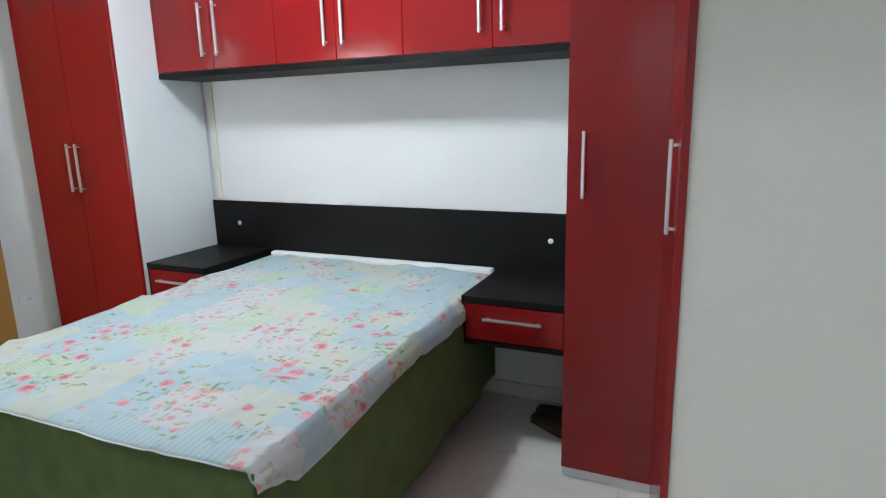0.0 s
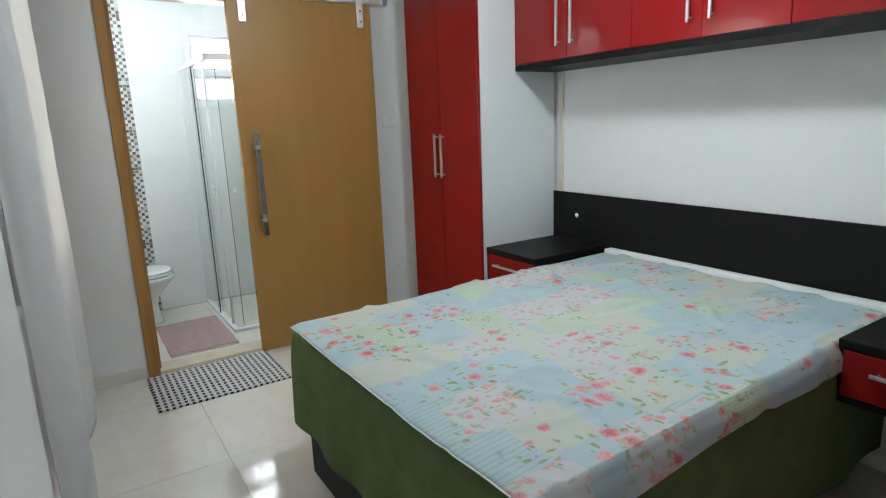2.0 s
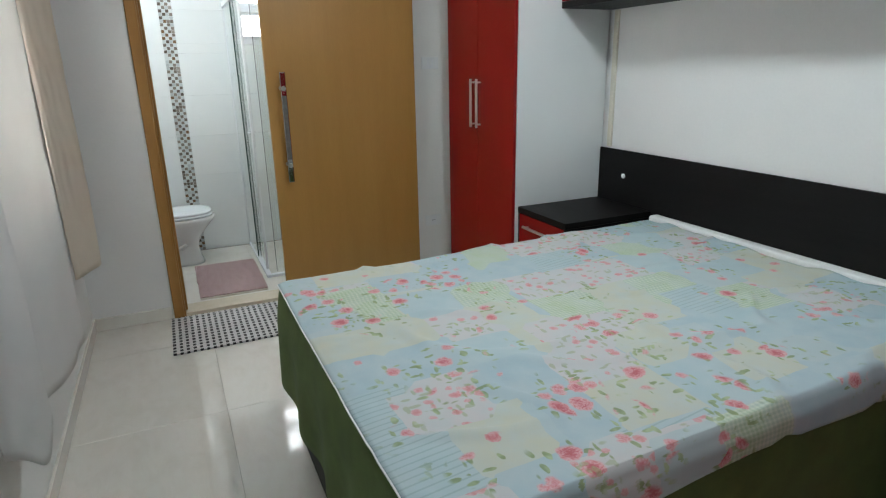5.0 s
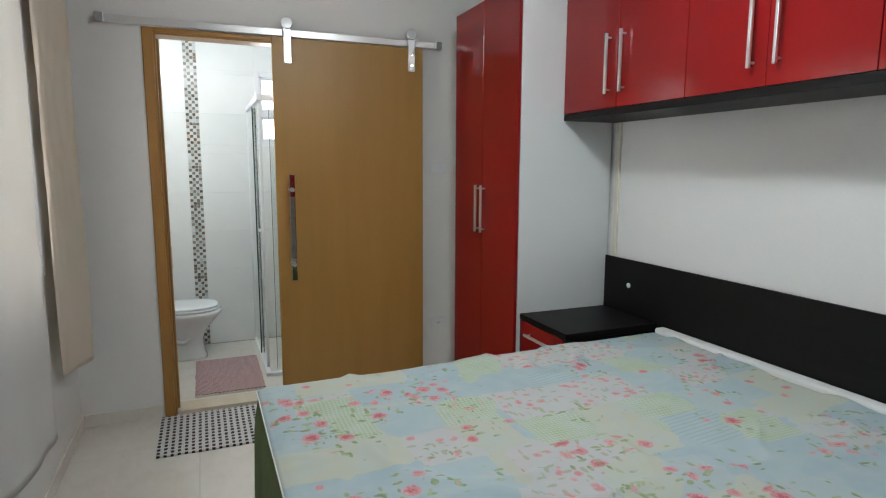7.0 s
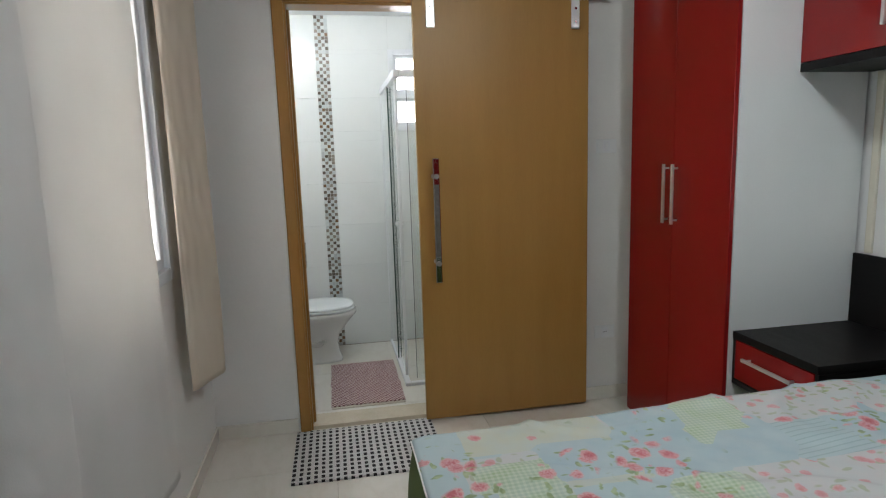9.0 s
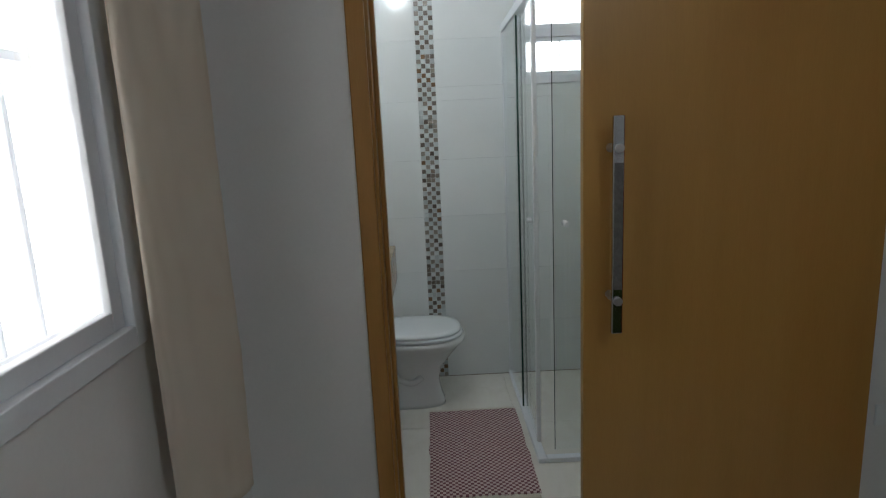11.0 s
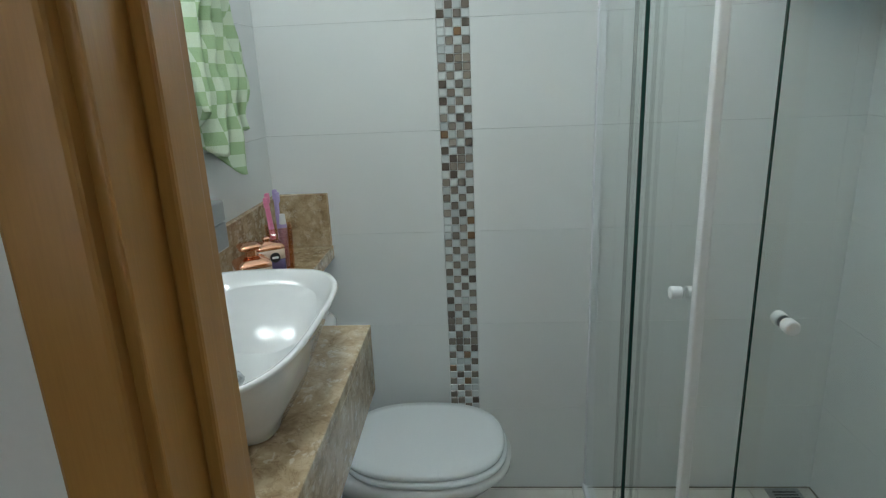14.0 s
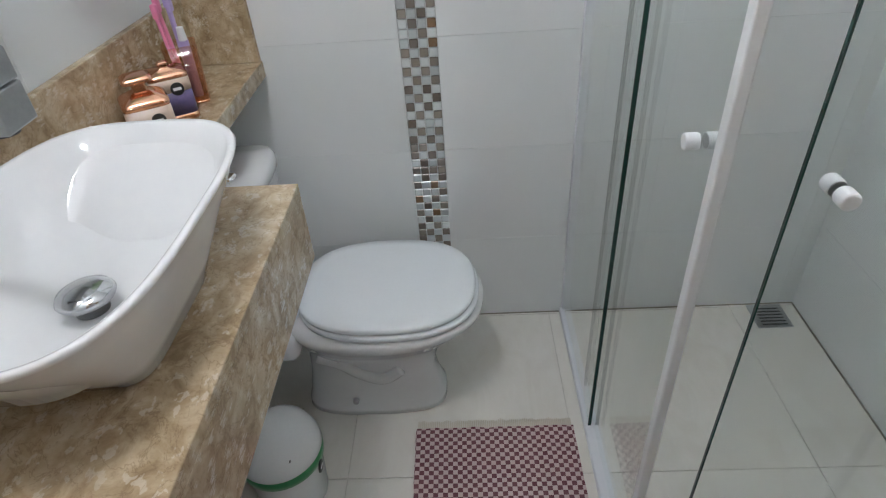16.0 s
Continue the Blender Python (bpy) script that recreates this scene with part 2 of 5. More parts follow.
def floral():
    """Printed cotton: pale patchwork squares, gingham on the green ones, hatched borders, bunches of roses with leaves."""
    n = Nodes("floral_patchwork_cotton")
    xyz = n.t.nodes.new("ShaderNodeSeparateXYZ")
    n.link(n.co, xyz.inputs[0])
    # the print runs on down the overhanging edge
    x, y = n.math("SUBTRACT", xyz.outputs[0], xyz.outputs[2]), xyz.outputs[1]
    flat = n.t.nodes.new("ShaderNodeCombineXYZ")
    n.link(x, flat.inputs[0])
    n.link(y, flat.inputs[1])

    def moved(offset, wobble, scale, stretch=(1, 1, 1)):
        """The cloth's plane, shifted and gently warped."""
        w = n.t.nodes.new("ShaderNodeVectorMath")
        w.operation = "MULTIPLY_ADD"
        n.link(n.add("ShaderNodeTexNoise", Scale=scale, Detail=2.0).outputs["Color"], w.inputs[0])
        w.inputs[1].default_value = (wobble, wobble, 0)
        n.link(flat.outputs[0], w.inputs[2])
        mp = n.t.nodes.new("ShaderNodeMapping")
        mp.inputs["Location"].default_value = (offset, offset * 1.7, 0)
        mp.inputs["Scale"].default_value = stretch
        n.link(w.outputs[0], mp.inputs["Vector"])
        return mp.outputs[0]

    def cells(vec, scale, randomness=0.9, metric="EUCLIDEAN"):
        v = n.add("ShaderNodeTexVoronoi", Scale=scale, Randomness=randomness)
        v.distance = metric
        n.link(vec, v.inputs["Vector"])
        c = n.t.nodes.new("ShaderNodeSeparateColor")
        n.link(v.outputs["Color"], c.inputs[0])
        return v.outputs["Distance"], c.outputs

    _, patch = cells(moved(0.0, 0.018, 12.0), 5.2, 0.55, "CHEBYCHEV")
    pick = patch[0]
    base = n.ramp(pick, [(0.0, (0.35, 0.47, 0.53)), (0.26, (0.53, 0.53, 0.41)), (0.44, (0.38, 0.50, 0.54)), (0.62, (0.56, 0.52, 0.52)), (0.78, (0.41, 0.50, 0.52)), (0.90, (0.33, 0.45, 0.25))], "CONSTANT")
    base = n.mix(n.ramp(n.noise(11, 4, 0.6), [(0.32, 0.12), (0.68, 0.72)]), base, (0.46, 0.54, 0.55))
    # gingham threads on the green squares
    gx = n.math("GREATER_THAN", n.math("SINE", n.math("MULTIPLY", x, 480.0)), 0.1)
    gy = n.math("GREATER_THAN", n.math("SINE", n.math("MULTIPLY", y, 480.0)), 0.1)
    base = n.mix(n.math("MULTIPLY", n.math("MULTIPLY", n.math("ADD", gx, gy), 0.30), n.math("GREATER_THAN", pick, 0.90)), base, (0.62, 0.66, 0.55))
    # thin hatching on some of the blue squares
    st = n.math("GREATER_THAN", n.math("SINE", n.math("MULTIPLY", n.math("ADD", x, n.math("MULTIPLY", y, 0.12)), 330.0)), 0.72)
    hatched = n.math("MULTIPLY", n.math("GREATER_THAN", pick, 0.44), n.math("LESS_THAN", pick, 0.52))
    base = n.mix(n.math("MULTIPLY", n.math("MULTIPLY", st, hatched), 0.32), base, (0.20, 0.30, 0.27))

    ragged = n.noise(55, 3, 0.6)
    petal = n.noise(75, 2, 0.5, None, 2.2)

    def roses(scale, offset, radius, share, within, strength, deep):
        d, c = cells(moved(offset, 0.012, 40.0), scale)
        d = n.math("MULTIPLY_ADD", n.math("SUBTRACT", ragged, 0.5), 0.24, d)
        shape = n.math("MULTIPLY", n.ramp(d, [(radius * 0.86, 1.0), (radius, 0.0)]), n.math("GREATER_THAN", c[1], share))
        heart = n.math("MULTIPLY_ADD", d, -0.55 / radius, n.math("ADD", petal, 0.42))
        col = n.ramp(heart, [(0.24, (0.66, 0.46, 0.46)), (0.50, (0.64, 0.30, 0.32)), (0.78, deep)])
        return n.math("MULTIPLY", n.math("MULTIPLY", shape, within), strength), col

    def leaves(scale, offset, share, within):
        out = 0.0
        for stretch in ((1.0, 0.45, 1.0), (0.45, 1.0, 1.0)):
            d, c = cells(moved(offset + stretch[0], 0.02, 30.0, stretch), scale)
            leaf = n.math("MULTIPLY", n.ramp(d, [(0.30, 1.0), (0.38, 0.0)]), n.math("GREATER_THAN", c[2], share))
            out = n.math("MAXIMUM", out, leaf)
        return n.math("MULTIPLY", out, within)

    for scale, offset, spread, share in ((4.2, 3.1, 0.40, 0.06), (5.2, 8.3, 0.30, 0.25)):
        d, c = cells(moved(offset, 0.03, 9.0), scale, 0.8)
        kept = n.math("GREATER_THAN", c[0], share)
        inner = n.math("MULTIPLY", n.ramp(d, [(spread * 0.9, 1.0), (spread, 0.0)]), kept)
        outer = n.math("MULTIPLY", n.ramp(d, [(spread * 1.1, 1.0), (spread * 1.3, 0.0)]), kept)
        green = n.ramp(n.noise(30, 2), [(0.40, (0.20, 0.27, 0.11)), (0.62, (0.38, 0.46, 0.25))])
        base = n.mix(n.math("MULTIPLY", leaves(46.0, offset + 0.4, 0.52, outer), 0.85), base, green)
        m, col = roses(15.0, offset + 1.9, 0.44, 0.28, inner, 0.97, (0.50, 0.11, 0.13))
        base = n.mix(m, base, col)
    # small faded sprigs on the pink squares, and single buds anywhere
    pinkish = n.math("MULTIPLY", n.math("GREATER_THAN", pick, 0.62), n.math("LESS_THAN", pick, 0.78))
    m, col = roses(24.0, 5.7, 0.36, 0.35, pinkish, 0.80, (0.60, 0.20, 0.22))
    base = n.mix(n.math("MULTIPLY", leaves(44.0, 2.2, 0.74, pinkish), 0.55), base, (0.30, 0.36, 0.18))
    base = n.mix(m, base, col)
    m, col = roses(13.0, 11.3, 0.26, 0.80, 1.0, 0.9, (0.58, 0.15, 0.17))
    base = n.mix(m, base, col)
    n.bump(n.noise(500, 2), 0.2, 0.0008)
    return n.set(Base_Color=base, Roughness=0.82)


def woven(name, cell_x, cell_y, dark, light, thread):
    """Hand-woven rag rug: little blocks of two colours, with thread relief."""
    n = Nodes(name)
    ch = n.add("ShaderNodeTexChecker", Scale=1.0)
    mp = n.t.nodes.new("ShaderNodeMapping")
    mp.inputs["Scale"].default_value = (1 / cell_x, 1 / cell_y, 0)
    mp.inputs["Location"].default_value = (0.13, 0.21, 0.5)
    n.link(n.co, mp.inputs["Vector"])
    n.link(mp.outputs[0], ch.inputs["Vector"])
    fuzz, th = n.noise(40, 4), n.noise(260, 2)
    fac = n.math("ADD", ch.outputs["Fac"], n.math("MULTIPLY", n.math("SUBTRACT", th, 0.5), 0.35))
    col = n.mix(n.ramp(fac, [(0.4, 0.0), (0.6, 1.0)]), dark, light)
    col = n.mix(n.math("MULTIPLY", fuzz, 0.35), col, thread)
    n.bump(n.math("ADD", ch.outputs["Fac"], th), 0.6, 0.002)
    return n.set(Base_Color=col, Roughness=0.95)


def runner_weave():
    """Grey cotton with rows of short black dashes across the length."""
    n = Nodes("striped_rag_weave")
    xyz = n.t.nodes.new("ShaderNodeSeparateXYZ")
    n.link(n.co, xyz.inputs[0])
    x, y = xyz.outputs[0], xyz.outputs[1]
    wob = n.noise(30, 2)
    yy = n.math("MULTIPLY_ADD", wob, 0.003, y)
    row = n.math("FRACT", n.math("MULTIPLY", yy, 1 / 0.033))
    col_i = n.math("FRACT", n.math("MULTIPLY", x, 1 / 0.040))
    dash = n.math("MULTIPLY", n.math("LESS_THAN", n.math("ABSOLUTE", n.math("SUBTRACT", row, 0.5)), 0.24),
                  n.math("LESS_THAN", n.math("ABSOLUTE", n.math("SUBTRACT", col_i, 0.5)), 0.31))
    seam = n.math("LESS_THAN", n.math("ABSOLUTE", n.math("SUBTRACT", row, 0.5)), 0.05)
    th = n.noise(240, 3)
    base = n.ramp(th, [(0.3, (0.46, 0.45, 0.45)), (0.7, (0.70, 0.69, 0.68))])
    base = n.mix(n.math("MULTIPLY", seam, 0.25), base, (0.06, 0.055, 0.06))
    base = n.mix(dash, base, (0.02, 0.018, 0.02))
    n.bump(n.math("ADD", dash, th), 0.6, 0.002)
    return n.set(Base_Color=base, Roughness=0.95)


def towel_cloth():
    n = Nodes("green_check_terry")
    ch = n.add("ShaderNodeTexChecker", Scale=1.0)
    mp = n.t.nodes.new("ShaderNodeMapping")
    mp.inputs["Scale"].default_value = (1 / 0.026, 0, 1 / 0.030)
    mp.inputs["Location"].default_value = (0, 0.5, 0)
    n.link(n.co, mp.inputs["Vector"])
    n.link(mp.outputs[0], ch.inputs["Vector"])
    loop, broad = n.noise(320, 2), n.noise(8, 3)
    col = n.mix(ch.outputs["Fac"], (0.31, 0.47, 0.23), (0.62, 0.71, 0.57))
    col = n.mix(n.math("MULTIPLY", broad, 0.5), col, (0.55, 0.66, 0.48))
    n.bump(loop, 0.7, 0.002)
    return n.set(Base_Color=col, Roughness=0.95)


def mosaic_glass(name, stops, rough):
    n = Nodes(name)
    col = n.ramp(n.random(), stops, "CONSTANT")
    cloud = n.noise(120, 4)
    return n.set(Base_Color=n.mix(n.math("MULTIPLY", cloud, 0.22), col, (0.30, 0.28, 0.26)), Roughness=rough)


def mosaic_rest(name, stops, rough):
    n = Nodes(name)
    col = n.ramp(n.t.nodes.new("ShaderNodeNewGeometry").outputs["Random Per Island"], stops, "CONSTANT")
    cloud = n.noise(120, 4)
    return n.set(Base_Color=n.mix(n.math("MULTIPLY", cloud, 0.22), col, (0.30, 0.28, 0.26)), Roughness=rough)


DARK_STOPS = [(0.0, (0.17, 0.140, 0.115)), (0.3, (0.24, 0.205, 0.17)), (0.55, (0.11, 0.085, 0.066)), (0.75, (0.30, 0.265, 0.225)), (0.9, (0.19, 0.105, 0.045))]
PALE_STOPS = [(0.0, (0.60, 0.65, 0.66)), (0.4, (0.70, 0.74, 0.74)), (0.75, (0.50, 0.54, 0.55))]
PORCELAIN = porcelain("polished_porcelain", (0.70, 0.665, 0.59), (0.785, 0.755, 0.69), (0.825, 0.805, 0.75))
BATH_FLOOR = porcelain("bath_floor_tile", (0.70, 0.67, 0.60), (0.79, 0.765, 0.71), (0.83, 0.815, 0.77))
BATH_WALL = bath_tile("bath_wall_tile", (0.74, 0.77, 0.77), (0.79, 0.81, 0.81), 0.11)
GROUT_FLOOR = grout("floor_grout", (0.50, 0.47, 0.41))
GROUT_WALL = grout("wall_grout", (0.70, 0.72, 0.72))
GROUT_BATH = grout("bath_floor_grout", (0.70, 0.67, 0.61))
JOINT = grout("dark_floor_joint", (0.26, 0.24, 0.20))
GROUT_MOSAIC = grout("mosaic_grout", (0.66, 0.67, 0.66))
MOSAIC_DARK, MOSAIC_PALE = mosaic_glass("mosaic_brown_glass", DARK_STOPS, 0.16), mosaic_glass("mosaic_pale_glass", PALE_STOPS, 0.12)
REST_DARK, REST_PALE = mosaic_rest("mosaic_brown_rest", DARK_STOPS, 0.16), mosaic_rest("mosaic_pale_rest", PALE_STOPS, 0.12)
MARBLE = marble()
THRESHOLD = paint("pale_threshold_stone", (0.56, 0.49, 0.37), (0.68, 0.61, 0.49), 0.22, 9, 90, 0.05)
SHOWER_GLASS = shower_glass()
GLASS_EDGE = paint("dark_green_glass_edge", (0.010, 0.034, 0.028), (0.020, 0.060, 0.048), 0.15, 8, 120, 0.02)
PANE = glass("window_glass", (0.97, 0.98, 0.98), 0.05)
FROST = glass("frosted_glass", (0.95, 0.96, 0.97), 0.9)
AMBER = shower_glass("amber_acrylic", (0.94, 0.77, 0.65, 1))
DAY = glow("daylight_backdrop", (1.0, 0.97, 0.94), 6.0)
DAY_BATH = glow("bath_daylight_backdrop", (0.95, 0.98, 1.0), 15.0)
LAMP_GLOW = glow("lamp_diffuser", (1.0, 1.0, 1.0), 9.0)
CURTAIN = curtain_cloth("sheer_curtain_cloth", (0.74, 0.745, 0.745), (0.82, 0.825, 0.825), (0.78, 0.76, 0.71))
CURTAIN_CREAM = curtain_cloth("cream_curtain_cloth", (0.75, 0.685, 0.585), (0.82, 0.76, 0.67), (0.84, 0.74, 0.60))
FLORAL = floral()
RUNNER = runner_weave()
BATH_RUG = woven("maroon_check_weave", 0.0125, 0.0125, (0.11, 0.018, 0.032), (0.62, 0.50, 0.48), (0.42, 0.26, 0.27))
FRINGE = paint("cream_cotton_fringe", (0.55, 0.50, 0.42), (0.66, 0.61, 0.52), 0.95, 20, 300, 0.5)
TOWEL = towel_cloth()

# ---- mesh helpers ----


def origin_of(ob):
    p = Vector((0, 0, 0))
    while ob:
        p += ob.location
        ob = ob.parent
    return p


def part(name, bm, material, parent=None, label="", smooth=False):
    """Links a bmesh, given in the world's metres, as one mesh object under a thing or a part."""
    if parent:
        bmesh.ops.translate(bm, verts=bm.verts, vec=-origin_of(parent))
    bmesh.ops.recalc_face_normals(bm, faces=bm.faces)
    me = bpy.data.meshes.new(name)
    bm.to_mesh(me)
    bm.free()
    me.materials.append(material)
    if smooth:
        me.polygons.foreach_set("use_smooth", [True] * len(me.polygons))
    ob = new(name, me)
    ob.parent = parent
    if label:
        ob["label"] = label
    return ob


def thing(name, at, label, category, group=""):
    ob = new(name)
    ob.location = at
    ob.empty_display_size = 0.1
    return tagged(ob, label, category, group)


def structure(name, bm, material, label, category="wall"):
    return tagged(part(name, bm, material), label, category, "", "structure")


def box(x0, x1, y0, y1, z0, z1, bevel=0.0, seg=2, bm=None):
    own = bmesh.new()
    bmesh.ops.create_cube(own, size=1)
    for v in own.verts:
        v.co = Vector((x0 + (v.co.x + 0.5) * (x1 - x0), y0 + (v.co.y + 0.5) * (y1 - y0), z0 + (v.co.z + 0.5) * (z1 - z0)))
    if bevel:
        bmesh.ops.bevel(own, geom=own.edges[:], offset=bevel, segments=seg, profile=0.5, affect="EDGES")
    if bm is None:
        return own
    return merge(bm, own)


def merge(bm, other):
    me = bpy.data.meshes.new("tmp")
    other.to_mesh(me)
    other.free()
    bm.from_mesh(me)
    bpy.data.meshes.remove(me)
    return bm


def rod(a, b, r, n=20, r2=None, bevel=0.0, bm=None):
    """A round bar from a to b."""
    own = bmesh.new()
    a, b = Vector(a), Vector(b)
    bmesh.ops.create_cone(own, cap_ends=True, segments=n, radius1=r, radius2=r if r2 is None else r2, depth=(b - a).length)
    if bevel:
        bmesh.ops.bevel(own, geom=[e for e in own.edges if abs(e.verts[0].co.z - e.verts[1].co.z) < 1e-6], offset=bevel, segments=2, profile=0.5, affect="EDGES")
    m = Matrix.Translation((a + b) / 2) @ (b - a).to_track_quat("Z", "Y").to_matrix().to_4x4()
    bmesh.ops.transform(own, matrix=m, verts=own.verts)
    return own if bm is None else merge(bm, own)


def loft(rings, caps=(True, True), bm=None):
    """Skin over closed rings of equally many points."""
    bm = bm or bmesh.new()
    rows = [[bm.verts.new(p) for p in r] for r in rings]
    for a, b in zip(rows, rows[1:]):
        for i in range(len(a)):
            j = (i + 1) % len(a)
            bm.faces.new((a[i], a[j], b[j], b[i]))
    if caps[0]:
        bm.faces.new(rows[0][::-1])
    if caps[1]:
        bm.faces.new(rows[-1])
    return bm


def oval(cx, cy, a, b, z, power=2.0, n=48):
    """A rounded outline: power 2 is an ellipse, higher is squarer."""
    pts = []
    for i in range(n):
        t = 2 * math.pi * i / n
        c, s = math.cos(t), math.sin(t)
        pts.append((cx + a * math.copysign(abs(c) ** (2 / power), c), cy + b * math.copysign(abs(s) ** (2 / power), s), z))
    return pts


def turned(cx, cy, profile, n=32, caps=(True, True)):
    """A turned shape from (radius, height) pairs."""
    return loft([oval(cx, cy, r, r, z, 2.0, n) for r, z in profile], caps)


def holed(x0, x1, y0, y1, z0, z1, holes, axis):
    """A wall slab with rectangular holes (u0, u1, z0, z1) along its length, which runs along axis."""
    bm = bmesh.new()
    u0, u1 = (x0, x1) if axis == "x" else (y0, y1)
    us = sorted({u0, u1, *[h[0] for h in holes], *[h[1] for h in holes]})
    zs = sorted({z0, z1, *[h[2] for h in holes], *[h[3] for h in holes]})
    for a, b in zip(us, us[1:]):
        for c, d in zip(zs, zs[1:]):
            if any(h[0] <= (a + b) / 2 <= h[1] and h[2] <= (c + d) / 2 <= h[3] for h in holes):
                continue
            if axis == "x":
                box(a, b, y0, y1, c, d, bm=bm)
            else:
                box(x0, x1, a, b, c, d, bm=bm)
    bmesh.ops.remove_doubles(bm, verts=bm.verts, dist=1e-5)
    seen, dead = {}, []
    for f in bm.faces:
        key = tuple(sorted(v.index for v in f.verts))
        if key in seen:
            dead += [f, seen[key]]
        seen[key] = f
    bmesh.ops.delete(bm, geom=list(set(dead)), context="FACES")
    return bm


# ---- the shell: floors, walls, ceilings ----
XW, YS, YN, XB, ZC = -3.85, 0.04, 2.79, -5.30, 2.60
BATH_L, BATH_R, BATH_IN = 0.09, 1.855, -3.97
BATH_SHIFT = 0.013
DOOR_Y = (0.508, 1.36)
DOOR_Z = 2.19
WIN = (-3.29, -2.11, 0.985, 2.16)
BWIN = (1.15, 1.795, 1.63, 2.21)

floor = structure("floor", box(XW, 0.87, YS - 0.14, YN + 0.02, -0.12, -0.003), GROUT_FLOOR, "polished beige porcelain tile floor of the bedroom", "floor")
hall_floor = structure("hall_floor", box(-0.88, 0.95, -1.7, YS - 0.141, -0.12, -0.003), GROUT_FLOOR, "polished beige porcelain tile floor of the hall", "floor")
bath_floor = structure("bathroom_floor", box(XB - 0.02, BATH_IN, BATH_L - 0.02, BATH_R + 0.02, -0.12, -0.003), GROUT_BATH, "pale beige tile floor of the bathroom", "floor")
structure("floor_under_door", box(BATH_IN, XW, 0.3, 1.5, -0.12, -0.003), GROUT_FLOOR, "strip of floor under the doorway", "floor")

structure("wall_west", holed(BATH_IN, XW, -0.11, YN + 0.12, -0.003, ZC, [(DOOR_Y[0], DOOR_Y[1], -0.003, DOOR_Z)], "y"), WALL, "white painted wall with the bathroom doorway")
structure("wall_south", holed(XW, -0.52, YS - 0.14, YS, -0.003, ZC, [WIN], "x"), WALL, "white painted wall with the bedroom window")
structure("wall_south_lintel", box(-0.52, 0.36, YS - 0.14, YS, 2.12, ZC), WALL, "white painted wall above the entrance")
structure("wall_south_end", box(0.36, 0.87, YS - 0.14, YS, -0.003, ZC), WALL, "white painted wall beside the entrance")
structure("wall_north", box(XW, 0.87, YN, YN + 0.12, -0.003, ZC), WALL, "white painted wall behind the bed")
structure("wall_east", box(0.75, 0.87, YS, YN, -0.003, ZC), WALL, "white painted wall by the entrance")
structure("wall_return", box(-0.042, 0.75, 1.36, 1.46, -0.003, ZC, 0.004), WALL_CREAM, "cream painted wall return beside the wardrobe")
structure("hall_wall_west", box(-1.0, -0.88, -1.7, YS - 0.14, -0.003, ZC), WALL, "white painted hall wall")
structure("hall_wall_east", box(0.95, 1.07, -1.7, YS - 0.14, -0.003, ZC), WALL, "white painted hall wall")
structure("hall_wall_south", box(-0.88, 0.95, -1.82, -1.7, -0.003, ZC), WALL, "white painted hall wall")
structure("ceiling", box(XW, 1.07, -1.82, YN + 0.12, ZC, ZC + 0.1), CEIL, "white painted ceiling", "ceiling")
structure("bathroom_ceiling", box(XB - 0.12, BATH_IN, BATH_L - 0.12, BATH_R + 0.12, 2.45, 2.55), CEIL, "white painted bathroom ceiling", "ceiling")
wall_back = structure("bathroom_wall_west", holed(XB - 0.12, XB, BATH_L - 0.12, BATH_R + 0.12, -0.12, 2.45, [BWIN], "y"), GROUT_WALL, "white tiled bathroom wall with a mosaic strip and window")
wall_left = structure("bathroom_wall_south", box(XB, BATH_IN, BATH_L - 0.12, BATH_L, -0.12, 2.45), GROUT_WALL, "white tiled bathroom wall behind the washbasin")
wall_right = structure("bathroom_wall_north", box(XB, BATH_IN, BATH_R, BATH_R + 0.12, -0.12, 2.45), GROUT_WALL, "white tiled shower wall")

for name, dims in (("baseboard_west", (XW, XW + 0.012, YS, 0.455, 0.0, 0.075)), ("baseboard_west_end", (XW, XW + 0.012, 1.43, YN, 0.0, 0.075)),
                   ("baseboard_south", (XW + 0.012, -0.6, YS, YS + 0.012, 0.0, 0.075)), ("baseboard_north", (XW + 0.012, 0.75, YN - 0.012, YN, 0.0, 0.075))):
    structure(name, box(*dims, 0.002), PORCELAIN, "polished beige porcelain skirting along the wall", "baseboard")
structure("threshold", box(BATH_IN - 0.03, XW + 0.005, DOOR_Y[0] + 0.022, DOOR_Y[1] - 0.022, -0.003, 0.022, 0.003), THRESHOLD, "pale beige stone threshold of the bathroom doorway", "threshold")

def curve_tube(pts, r, n=14):
    pts = [Vector(p) for p in pts]
    fine = []
    for i in range(len(pts) - 1):
        p0, p1, p2, p3 = pts[max(i - 1, 0)], pts[i], pts[i + 1], pts[min(i + 2, len(pts) - 1)]
        for k in range(6):
            t = k / 6
            fine.append(0.5 * ((2 * p1) + (p2 - p0) * t + (2 * p0 - 5 * p1 + 4 * p2 - p3) * t * t + (3 * p1 - p0 - 3 * p2 + p3) * t ** 3))
    fine.append(pts[-1])
    rings = []
    for i, p in enumerate(fine):
        d = (fine[min(i + 1, len(fine) - 1)] - fine[max(i - 1, 0)]).normalized()
        q = d.to_track_quat("Z", "Y")
        rings.append([p + q @ Vector((r * math.cos(2 * math.pi * k / n), r * math.sin(2 * math.pi * k / n), 0)) for k in range(n)])
    return loft(rings)


# ---- bathroom doorway: frame, sliding door, rail ----


